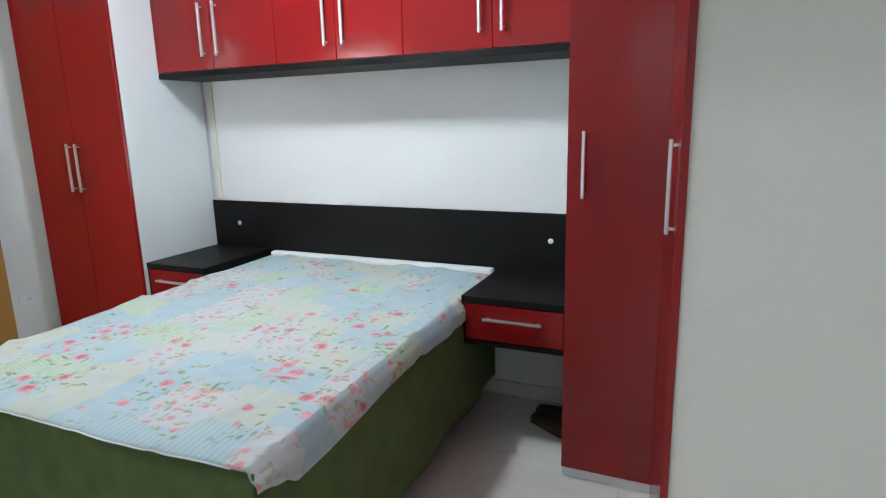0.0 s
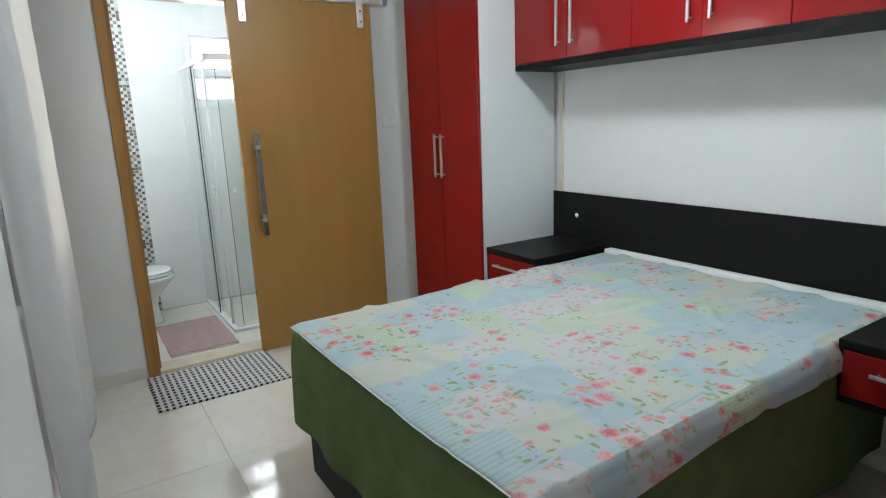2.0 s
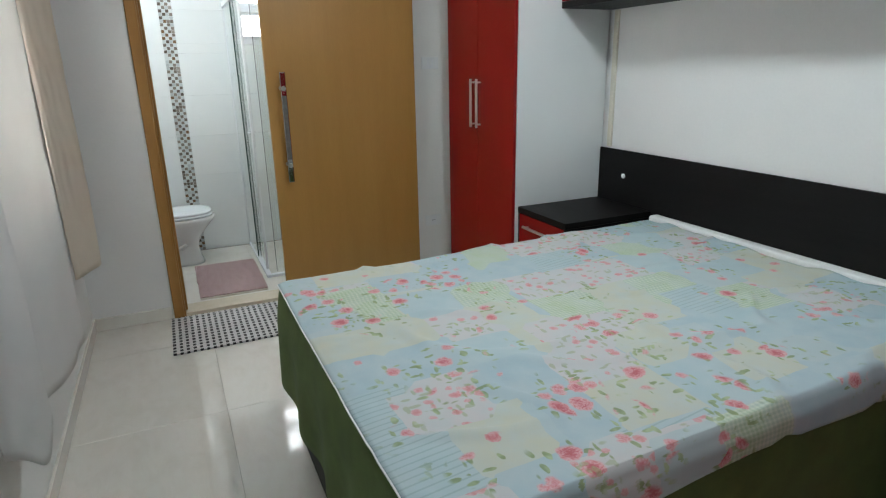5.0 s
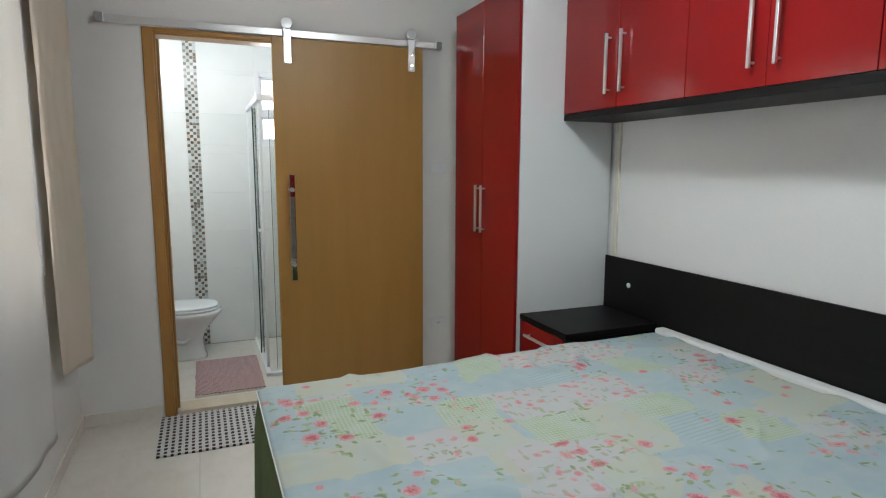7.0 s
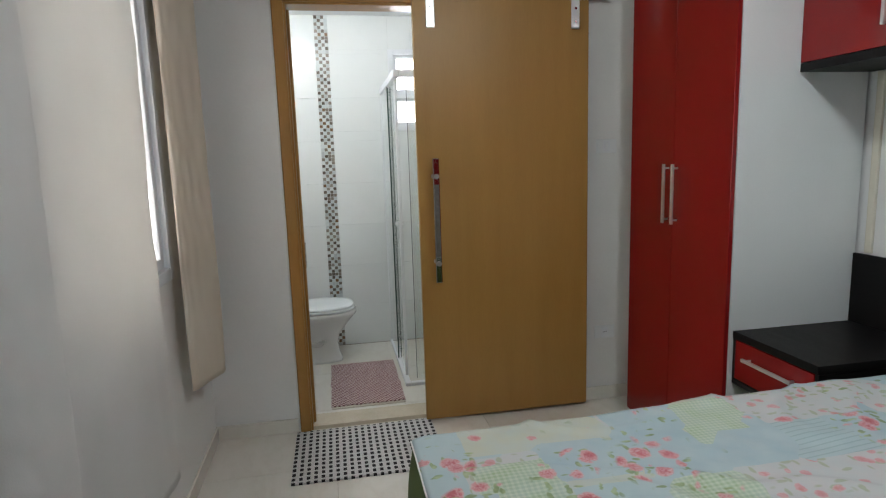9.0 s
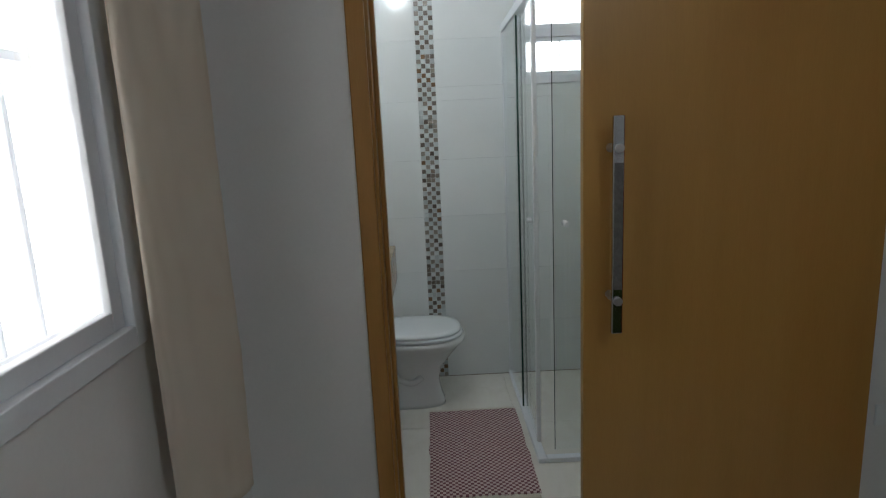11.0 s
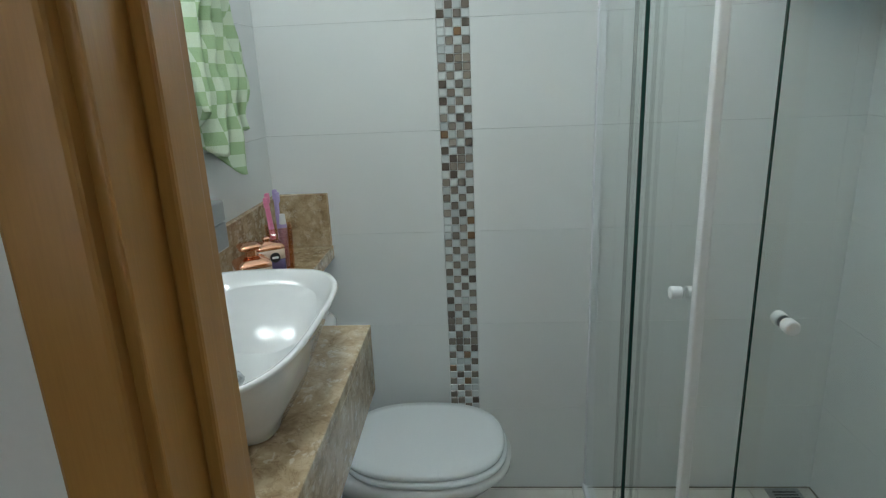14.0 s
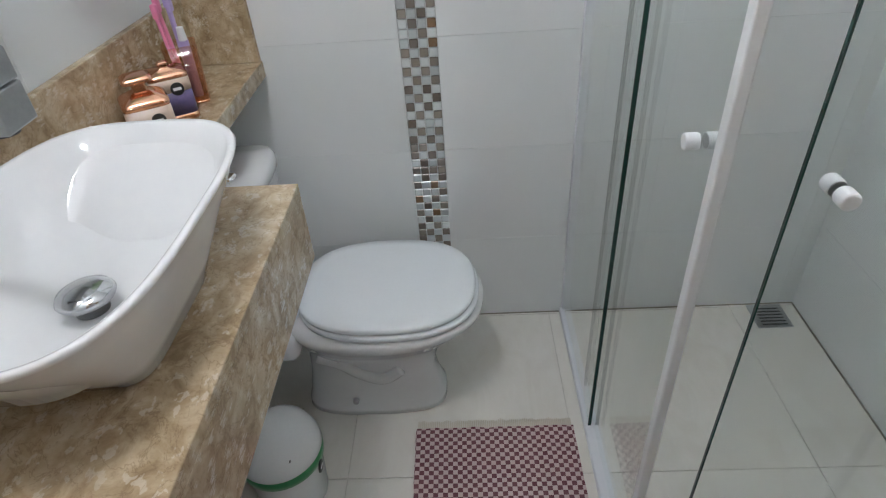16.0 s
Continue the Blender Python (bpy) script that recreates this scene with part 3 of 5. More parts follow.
def door_frame():
    f = thing("door_frame", (XW, 0.5, 0), "honey-brown wooden door frame round the bathroom doorway", "door frame")
    f["kind"] = "structure"
    a, b = DOOR_Y
    for name, y0, y1, s in (("jamb", a, a + 0.022, 1), ("jamb", b - 0.022, b, -1)):
        part(name, box(BATH_IN - 0.004, XW + 0.004, y0, y1, 0.0, DOOR_Z - 0.022, 0.002), FRAME_WOOD, f)
        lo, hi = (y1, y1 + 0.014) if s > 0 else (y0 - 0.014, y0)
        part("stop_bead", box(-3.935, -3.895, lo, hi, 0.022, DOOR_Z - 0.036, 0.003), FRAME_WOOD, f)
    part("head", box(BATH_IN - 0.004, XW + 0.004, a, b, DOOR_Z - 0.022, DOOR_Z, 0.002), FRAME_WOOD, f)
    for x0, x1 in ((XW, XW + 0.018), (BATH_IN - 0.018, BATH_IN)):
        part("casing", box(x0, x1, a - 0.043, a + 0.012, 0.0, DOOR_Z + 0.012, 0.004), FRAME_WOOD, f)
        part("casing", box(x0, x1, b - 0.012, b + 0.055, 0.0, DOOR_Z + 0.012, 0.004), FRAME_WOOD, f)
        part("casing", box(x0, x1, a + 0.013, b - 0.013, DOOR_Z - 0.012, DOOR_Z + 0.012, 0.004), FRAME_WOOD, f)


def sliding_door():
    d = thing("sliding_door", (-3.80, 1.6, 0.015), "honey-brown wooden sliding door, half open, hung on a steel rail", "door")
    part("panel", box(-3.818, -3.783, 1.135, 2.055, 0.015, 2.195, 0.003), DOOR_WOOD, d)
    # pull handle: a flat bar on two round posts
    h = part("handle", box(-3.716, -3.700, 1.198, 1.230, 0.785, 1.415, 0.003), DRAIN, d, "long polished chrome pull handle")
    part("handle_film", box(-3.6995, -3.6975, 1.202, 1.226, 0.92, 1.285, 0.0), FILM, h, "bubbled clear film left on the handle")
    for z in (0.885, 1.325):
        part("handle_post", rod((-3.783, 1.214, z), (-3.690, 1.214, z), 0.013, 20, None, 0.002), PEWTER, h)
    for y in (1.222, 1.978):
        s = part("hanger", box(-3.781, -3.772, y - 0.022, y + 0.022, 2.05, 2.275, 0.003), STEEL, d, "flat steel hanger strap")
        part("roller", rod((-3.812, y, 2.272), (-3.768, y, 2.272), 0.034, 28, None, 0.004), CHROME, s, "round chrome roller")
        for z in (2.085, 2.15):
            part("bolt", rod((-3.773, y, z), (-3.768, y, z), 0.007, 12), CHROME, s)


def door_rail():
    r = thing("door_rail", (-3.81, 0.26, 2.2), "flat satin aluminium sliding-door rail fixed along the wall", "door rail")
    part("bar", box(-3.806, -3.798, 0.255, 2.19, 2.203, 2.243, 0.002), ALU, r)
    for y in (0.33, 0.80, 1.30, 1.75, 2.14):
        part("stand_off", rod((-3.852, y, 2.223), (-3.800, y, 2.223), 0.011, 16), STEEL, r)
    for y in (0.275, 2.168):
        part("end_stop", box(-3.812, -3.786, y - 0.02, y + 0.02, 2.200, 2.247, 0.003), PEWTER, r)


door_frame()
sliding_door()
door_rail()


def wall_plate(z, slots):
    p = thing("switch_plate", (XW, 2.19, z), "white plastic switch plate on the wall" if slots == "switch" else "white plastic socket plate on the wall", "switch" if slots == "switch" else "socket")
    part("plate", box(XW, XW + 0.008, 2.19 - 0.06, 2.19 + 0.06, z - 0.038, z + 0.038, 0.003), PLASTIC, p)
    part("frame", box(XW + 0.008, XW + 0.0095, 2.19 - 0.02, 2.19 + 0.02, z - 0.028, z + 0.028, 0.0005), WHITE_FRAME, p)
    if slots == "switch":
        part("rocker", box(XW + 0.009, XW + 0.013, 2.19 - 0.009, 2.19 + 0.009, z - 0.018, z + 0.018, 0.002), PLASTIC, p)
    else:
        for dy in (-0.009, 0.0, 0.009):
            part("socket_hole", rod((XW + 0.008, 2.19 + dy, z), (XW + 0.0102, 2.19 + dy, z), 0.0026, 10), DARK, p)


wall_plate(1.452, "switch")
wall_plate(0.402, "socket")

# ---- fitted bedroom furniture ----


def bar_handle(parent, a, b, stand, r=0.006, name="handle"):
    """A slim square bar handle between a and b, held off the door by stand."""
    a, b, s = Vector(a), Vector(b), Vector(stand)
    along = (b - a).normalized()
    lo = Vector([min(p, q) for p, q in zip(a, b)]) + s - Vector((r, r, r)) * 1.0
    hi = Vector([max(p, q) for p, q in zip(a, b)]) + s + Vector((r, r, r)) * 1.0
    bm = box(lo.x, hi.x, lo.y, hi.y, lo.z, hi.z, 0.002)
    for p in (a + along * 0.012, b - along * 0.012):
        rod(p, p + s, 0.0045, 10, bm=bm)
    return part(name, bm, STEEL, parent, "slim satin steel bar handle")


def wardrobe_west():
    x0, x1, y0, y1, z1 = -3.588, -2.812, 2.22, YN - 0.013, 2.36
    w = thing("wardrobe", ((x0 + x1) / 2, (y0 + y1) / 2, 0), "tall wardrobe with two glossy red doors and white sides", "wardrobe")
    part("side_panel", box(x1 - 0.018, x1, y0, y1, 0.0, z1, 0.001), WHITE_PANEL, w, "white melamine side panel")
    part("side_panel", box(x0, x0 + 0.018, y0, y1, 0.0, z1, 0.001), CREAM_EDGE, w, "cream side panel")
    part("top_panel", box(x0 + 0.018, x1 - 0.018, y0, y1, z1 - 0.018, z1), WHITE_PANEL, w)
    part("back_panel", box(x0 + 0.018, x1 - 0.018, y1 - 0.008, y1, 0.06, z1 - 0.018), WHITE_PANEL, w)
    part("plinth", box(x0 + 0.018, x1 - 0.018, y0 + 0.004, y0 + 0.02, 0.0, 0.05), WHITE_PANEL, w)
    mid = -3.208
    for a, b, hx in ((x0 + 0.002, mid - 0.0015, mid - 0.035), (mid + 0.0015, x1 - 0.003, mid + 0.035)):
        d = part("door", box(a, b, y0 - 0.02, y0 - 0.002, 0.055, z1 - 0.002, 0.0015), RED, w, "glossy red door")
        bar_handle(d, (hx, y0 - 0.02, 1.098), (hx, y0 - 0.02, 1.352), (0, -0.026, 0))


def overhead_cabinets():
    y0, y1, z0, z1 = 2.488, YN, 1.728, 2.36
    b = thing("overhead_base_board", (-1.66, 2.6, 1.70), "black wooden board under the overhead cabinets", "board")
    part("board", box(-2.811, -0.460, 2.470, y1, z0 - 0.032, z0 - 0.001, 0.0015), BLACK, b)
    for x0, x1, shift in ((-2.811, -1.990, 0.0), (-1.989, -1.279, 0.0), (-1.278, -0.460, 0.014)):
        c = thing("overhead_cabinet", ((x0 + x1) / 2, 2.63, z0), "wall cabinet with two glossy red doors above the bed", "cabinet", "overhead cabinets")
        part("body", box(x0, x1, y0, y1, z0, z1, 0.001), WHITE_PANEL, c)
        mid = (x0 + x1) / 2 + shift
        for a, d, hx in ((x0 + 0.001, mid - 0.0012, mid - 0.05), (mid + 0.0012, x1 - 0.001, mid + 0.05)):
            door = part("door", box(a, d, y0 - 0.019, y0 - 0.001, z0 + 0.001, z1 - 0.001, 0.0015), RED, c, "glossy red door")
            bar_handle(door, (hx, y0 - 0.019, 1.798), (hx, y0 - 0.019, 2.052), (0, -0.026, 0))


def nightstand(x0, x1):
    y0, y1 = 2.237, 2.763
    n = thing("nightstand", ((x0 + x1) / 2, y0, 0.49), "black wooden wall-hung nightstand with one glossy red drawer", "nightstand", "nightstands")
    part("top", box(x0, x1, y0 - 0.004, y1, 0.672, 0.702, 0.002), BLACK, n)
    part("side_panel", box(x0, x0 + 0.016, y0, y1, 0.508, 0.671), BLACK, n)
    part("side_panel", box(x1 - 0.016, x1, y0, y1, 0.508, 0.671), BLACK, n)
    part("bottom_panel", box(x0, x1, y0, y1, 0.486, 0.507, 0.001), BLACK, n)
    part("back_panel", box(x0 + 0.017, x1 - 0.017, y1 - 0.012, y1, 0.508, 0.671), BLACK, n)
    d = part("drawer", box(x0 + 0.018, x1 - 0.018, y0 - 0.003, y0 + 0.40, 0.512, 0.668, 0.0015), RED, n, "glossy red drawer front")
    mid = (x0 + x1) / 2
    bar_handle(d, (mid - 0.12, y0 - 0.003, 0.612), (mid + 0.12, y0 - 0.003, 0.612), (0, -0.024, 0))


def headboard():
    h = thing("headboard", (-1.66, 2.77, 0.4), "wide black wooden headboard panel along the wall", "headboard")
    part("panel", box(-2.810, -0.460, 2.765, YN - 0.0125, 0.42, 0.985, 0.002), BLACK, h)
    for x in (-2.607, -0.664):
        part("screw_cap", turned_y(x, 2.765, 0.85, [(0.013, 0.0), (0.013, -0.004), (0.008, -0.008), (0.003, -0.009)]), PLASTIC, h, "round white screw cap")


def turned_y(cx, y, cz, profile, n=20):
    rings = [[(cx + r * math.cos(2 * math.pi * i / n), y + dy, cz + r * math.sin(2 * math.pi * i / n)) for i in range(n)] for r, dy in profile]
    return loft(rings)


def corner_wardrobe():
    """Corner unit: one door faces the bed side of the room, the second turns towards the entrance."""
    xl, xr, yf, z1 = -0.442, -0.105, 2.165, 2.36
    w = thing("corner_wardrobe", (-0.2, 2.4, 0), "tall corner wardrobe with glossy red doors and a pale plinth", "wardrobe")
    part("side_panel", box(xl - 0.016, xl, yf, YN - 0.013, 0.0, z1, 0.001), WHITE_PANEL, w, "white side panel")
    part("plinth", box(xl, xr, yf - 0.004, yf + 0.014, 0.0, 0.045, 0.001), WHITE_PANEL, w, "pale plinth strip")
    part("top_panel", box(xl, 0.1, yf, YN - 0.013, z1 - 0.018, z1), WHITE_PANEL, w)
    part("back_panel", box(xl, 0.74, YN - 0.021, YN - 0.013, 0.05, z1 - 0.02), WHITE_PANEL, w)
    d = part("door", box(xl - 0.016, xr, yf - 0.02, yf - 0.002, 0.05, z1 - 0.002, 0.0015), RED, w, "glossy red door")
    bar_handle(d, (-0.396, yf - 0.02, 1.153), (-0.396, yf - 0.02, 1.380), (0, -0.024, 0))
    # second door, turned towards the entrance
    a, b = Vector((-0.118, 2.143, 0)), Vector((-0.047, 1.345, 0))
    along = (b - a).normalized()
    side = Vector((-along.y, along.x, 0))
    m = Matrix(((along.x, side.x, 0, a.x), (along.y, side.y, 0, a.y), (0, 0, 1, 0), (0, 0, 0, 1)))
    bm = box(0.0, (b - a).length, 0.0, 0.018, 0.05, z1 - 0.002, 0.0015)
    bmesh.ops.transform(bm, matrix=m, verts=bm.verts)
    d2 = part("door", bm, RED, w, "glossy red door")
    bm = box(0.644, 0.656, -0.019, -0.009, 1.150, 1.378, 0.002)
    for z in (1.164, 1.364):
        rod((0.650, -0.014, z), (0.650, 0.0, z), 0.0045, 10, bm=bm)
    bmesh.ops.transform(bm, matrix=m, verts=bm.verts)
    part("handle", bm, STEEL, d2, "slim satin steel bar handle")
    bm = box(0.0, (b - a).length, 0.002, 0.016, 0.0, 0.045)
    bmesh.ops.transform(bm, matrix=m, verts=bm.verts)
    part("plinth", bm, WHITE_PANEL, w, "pale plinth strip")


wardrobe_west()
overhead_cabinets()
nightstand(-2.809, -2.385)
nightstand(-0.920, -0.461)
headboard()
corner_wardrobe()
cover = thing("cable_cover", (-2.755, YN, 1.0), "narrow cream cable cover running up the wall", "cable cover")
part("strip", box(-2.772, -2.742, YN - 0.014, YN, 0.99, 1.694, 0.003), CREAM_EDGE, cover)

# ---- the bed ----
BX0, BX1, BY0, BY1 = -2.266, -0.862, 0.875, 2.700


def bed_east(y):
    """The east side of the bed, which draws in a little towards the head."""
    return BX1 - 0.042 * (y - BY0)


def bed_west(y):
    """The west side, which opens out by as much."""
    return BX0 - 0.040 * (y - BY0)


def skewed(bm):
    mid = (BX0 + BX1) / 2
    for v in bm.verts:
        if v.co.x > mid:
            v.co.x += bed_east(v.co.y) - BX1
        else:
            v.co.x += bed_west(v.co.y) - BX0
    return bm


def quilt_cover():
    """Printed sheet: flat on top with soft rumples, rounded over the edges, a short drop on the open sides."""
    nx, ny = 130, 160
    bm = bmesh.new()
    grid = []
    for j in range(ny + 1):
        row = []
        for i in range(nx + 1):
            u, v = i / nx, j / ny
            # cross-section: the last tenth of the width drops over the east edge
            y = BY0 - 0.006 + v * (BY1 - BY0 + 0.006)
            west = bed_west(y)
            lim = bed_east(y) - west - 0.02
            s = u * (lim + 0.115)
            if s < lim:
                x, dz = west + s, 0.0
            else:
                k = s - lim
                x, dz = west + lim + 0.034 * math.sin(min(k / 0.05, 1.57)) + 0.005 * math.sin(9 * v + 2), -max(0.0, k - 0.012) * (0.80 + 0.12 * math.sin(11 * v)) * min(1.0, 0.35 + v * 9)
            big = noise.noise((x * 2.6, y * 2.2, 1.7)) * 0.010
            fold = abs(noise.noise((x * 4.2 + 3 + 0.5 * noise.noise((x * 3, y * 3, 9)), y * 2.6 - x * 1.5, 4.2)))
            crease = (0.013 * max(0.0, 1 - fold * 7) - 0.005) * min(1.0, 0.15 + v * 10)
            fine = noise.noise((x * 22, y * 15, 2.2)) * 0.0018
            edge = 0.010 * (1 - min(v / 0.022, 1.0)) ** 1.6
            z = 0.682 + big + crease + fine + dz - edge + 0.03 * max(0.0, (x + 1.5)) * (1 - v) * (dz == 0)
            row.append(bm.verts.new((x, y, z)))
        grid.append(row)
    for a, b in zip(grid, grid[1:]):
        for i in range(nx):
            bm.faces.new((a[i], a[i + 1], b[i + 1], b[i]))
    q = thing("bed_cover", (BX0, BY0, 0.68), "pale floral patchwork cotton sheet spread over the mattress", "bed cover")
    foot_edge = [tuple(p.co + Vector((0, -0.0015, -0.0015))) for p in grid[0][:118:3]]
    ob = part("sheet", bm, FLORAL, q, "", True)
    part("hem", curve_tube(foot_edge, 0.0022, 8), MATTRESS, q, "white rolled hem along the foot", True)
    mod = ob.modifiers.new("thickness", "SOLIDIFY")
    mod.thickness, mod.offset = 0.004, -1


def valance_side(points, top, hem, waves, seed):
    """Hanging cloth along a line of plan points, with soft vertical folds."""
    bm = bmesh.new()
    n = 90
    a, b = Vector((*points[0], 0)), Vector((*points[1], 0))
    along = (b - a).normalized()
    out = Vector((along.y, -along.x, 0))
    cols = []
    for i in range(n + 1):
        u = i / n
        p = a.lerp(b, u)
        col = []
        for k in range(15):
            v = k / 14
            z0, z1 = (top(u), hem(u))
            z = z0 + (z1 - z0) * v
            fold = (math.sin(u * waves + seed) * 0.5 + noise.noise((u * 7, seed, v * 0.7)) * 0.9) * 0.016 * v
            q = p + out * (0.004 + 0.018 * math.sin(min(v * 4, 1.57)) + fold)
            col.append(bm.verts.new((q.x, q.y, z)))
        cols.append(col)
    for c, d in zip(cols, cols[1:]):
        for k in range(14):
            bm.faces.new((c[k], d[k], d[k + 1], c[k + 1]))
    return bm


def bed():
    b = thing("bed", ((BX0 + BX1) / 2, 1.8, 0), "double box-spring bed with a black base and white mattress", "bed")
    part("base", skewed(box(BX0 + 0.03, BX1 - 0.075, BY0 + 0.018, 2.745, 0.045, 0.345, 0.012)), BASE_FABRIC, b, "black fabric base")
    part("mattress", skewed(box(BX0 + 0.006, BX1 - 0.016, BY0 + 0.006, 2.758, 0.346, 0.655, 0.022, 3)), MATTRESS, b, "white mattress")
    for x in (BX0 + 0.10, -1.03):
        for y in (BY0 + 0.12, 2.68):
            part("leg", rod((x, y, 0.0), (x, y, 0.048), 0.022, 18, 0.03), DARK, b, "short black plastic foot")
    v = thing("valance", (BX0, BY0, 0.3), "dark green cotton valance hanging round the foot of the bed", "valance")
    foot = valance_side(((BX0 - 0.004, BY0 + 0.004), (BX1 + 0.004, BY0 + 0.004)), lambda u: 0.662 + 0.020 * max(0.0, u - 0.5) / 0.5 + noise.noise(((BX0 + u * (BX1 - BX0)) * 2.6, BY0 * 2.2, 1.7)) * 0.010, lambda u: 0.270 + 0.05 * math.sin(3.0 * u + 2.7) * u, 26, 1.0)
    west = valance_side(((bed_west(2.70) - 0.004, 2.70), (BX0 - 0.004, BY0)), lambda u: 0.662, lambda u: 0.262 + 0.02 * math.sin(5 * u), 30, 2.0)
    east = valance_side(((bed_east(BY0) - 0.012, BY0), (bed_east(2.71) - 0.012, 2.71)), lambda u: 0.648, lambda u: 0.150 + 0.02 * math.sin(4 * u), 22, 3.0)
    for side in (foot, west, east):
        ob = part("cloth", side, GREEN, v, "", True)
        mod = ob.modifiers.new("thickness", "SOLIDIFY")
        mod.thickness, mod.offset = 0.003, -1


bed()
quilt_cover()
pad = thing("mattress_edge", (-1.6, 2.73, 0.676), "white piped edge of the bare mattress at the head", "mattress pad")
part("border", box(bed_west(2.73) + 0.002, -0.948, 2.702, 2.760, 0.656, 0.700, 0.012, 3), MATTRESS, pad)

# ---- window, curtains, entrance door ----


def bedroom_window():
    x0, x1, z0, z1 = WIN
    w = thing("window_1", (x0, YS, z0), "white aluminium sliding window with clear panes", "window")
    w["kind"] = "structure"
    t = 0.055
    for nm, d in (("frame", (x0 - 0.012, x0 + t - 0.02, z0 - 0.012, z1 + 0.012)), ("frame", (x1 - t + 0.02, x1 + 0.012, z0 - 0.012, z1 + 0.012)),
                  ("frame", (x0 + t - 0.02, x1 - t + 0.02, z0 - 0.012, z0 + t - 0.02)), ("frame", (x0 + t - 0.02, x1 - t + 0.02, z1 - t + 0.02, z1 + 0.012))):
        part(nm, box(d[0], d[1], YS - 0.09, YS + 0.014, d[2], d[3], 0.003), WHITE_FRAME, w)
    mid = (x0 + x1) / 2
    for a, b, y in ((x0 + 0.036, mid + 0.03, YS - 0.035), (mid - 0.03, x1 - 0.036, YS - 0.07)):
        s = part("sash", frame_box(a, b, y, y + 0.028, z0 + 0.036, z1 - 0.036, 0.042), WHITE_FRAME, w, "white sliding sash")
        pane = part("pane", box(a + 0.04, b - 0.04, y + 0.011, y + 0.016, z0 + 0.076, z1 - 0.076), PANE, s, "clear glass pane")
        pane.visible_shadow = False
    g = thing("window_grille", (mid, YS - 0.16, z0), "white painted steel grille outside the window", "grille")
    for i in range(10):
        x = x0 + 0.06 + i * (x1 - x0 - 0.12) / 9
        part("bar", rod((x, YS - 0.165, z0 - 0.02), (x, YS - 0.165, z1 + 0.02), 0.007, 10), WHITE_FRAME, g)
    for z in (z0 + 0.02, z1 - 0.02, (z0 + z1) / 2):
        part("rail", box(x0 - 0.02, x1 + 0.02, YS - 0.178, YS - 0.152, z - 0.01, z + 0.01), WHITE_FRAME, g)
    tagged(part("backdrop", box(x0 - 3.5, x1 + 0.8, YS - 0.95, YS - 0.93, z0 - 1.2, z1 + 0.8), DAY), "pale daylight outside the bedroom window", "backdrop", "", "structure")


def frame_box(x0, x1, y0, y1, z0, z1, t):
    bm = bmesh.new()
    for d in ((x0, x0 + t, z0, z1), (x1 - t, x1, z0, z1), (x0 + t, x1 - t, z0, z0 + t), (x0 + t, x1 - t, z1 - t, z1)):
        box(d[0], d[1], y0, y1, d[2], d[3], 0.003, bm=bm)
    return bm


def curtain_panel(plan, folds, amp, hem, tail, seed, material, label):
    """Cloth hung along a smooth line in plan; hem is its lowest height, tail lets the first fold hang lower."""
    c = thing("curtain", (plan[len(plan) // 2][0], plan[len(plan) // 2][1], 2.38), label, "curtain", "curtains at the bedroom window")
    line = []
    for i in range(len(plan) - 1):
        p0, p1, p2, p3 = [Vector((*plan[k], 0)) for k in (max(i - 1, 0), i, i + 1, min(i + 2, len(plan) - 1))]
        for k in range(14):
            t = k / 14
            line.append(0.5 * ((2 * p1) + (p2 - p0) * t + (2 * p0 - 5 * p1 + 4 * p2 - p3) * t * t + (3 * p1 - p0 - 3 * p2 + p3) * t ** 3))
    line.append(Vector((*plan[-1], 0)))
    bm = bmesh.new()
    nv, nu = 60, len(line) - 1
    cols = []
    for i, p in enumerate(line):
        u = i / nu
        d = line[min(i + 1, nu)] - line[max(i - 1, 0)]
        out = Vector((d.y, -d.x, 0)).normalized()
        col = []
        for k in range(nv + 1):
            v = k / nv
            low = hem - tail * math.exp(-((u - 0.20) / 0.10) ** 2) + 0.010 * noise.noise((u * 6, seed, 5))
            z = 2.385 + (low - 2.385) * v
            pleat = amp * math.sin(2 * math.pi * folds * u + seed + 0.8 * noise.noise((u * 2, v * 1.5, seed))) * (1.3 - 0.5 * v)
            soft = 0.010 * noise.noise((u * 5, v * 3.5, seed + 9)) + 0.0035 * noise.noise((u * 16, v * 22, seed))
            ruffle = 0.007 * math.sin(z * 62 + 2 * noise.noise((z * 4, seed, 1))) * math.exp(-((u - 0.17) / 0.035) ** 2) * (tail > 0)
            q = p + out * (pleat + soft + ruffle)
            col.append(bm.verts.new((q.x, max(q.y, YS + 0.030), z)))
        cols.append(col)
    for p, q in zip(cols, cols[1:]):
        for k in range(nv):
            bm.faces.new((p[k], q[k], q[k + 1], p[k + 1]))
    ob = part("cloth", bm, material, c, "", True)
    mod = ob.modifiers.new("thickness", "SOLIDIFY")
    mod.thickness, mod.offset = 0.0025, 0


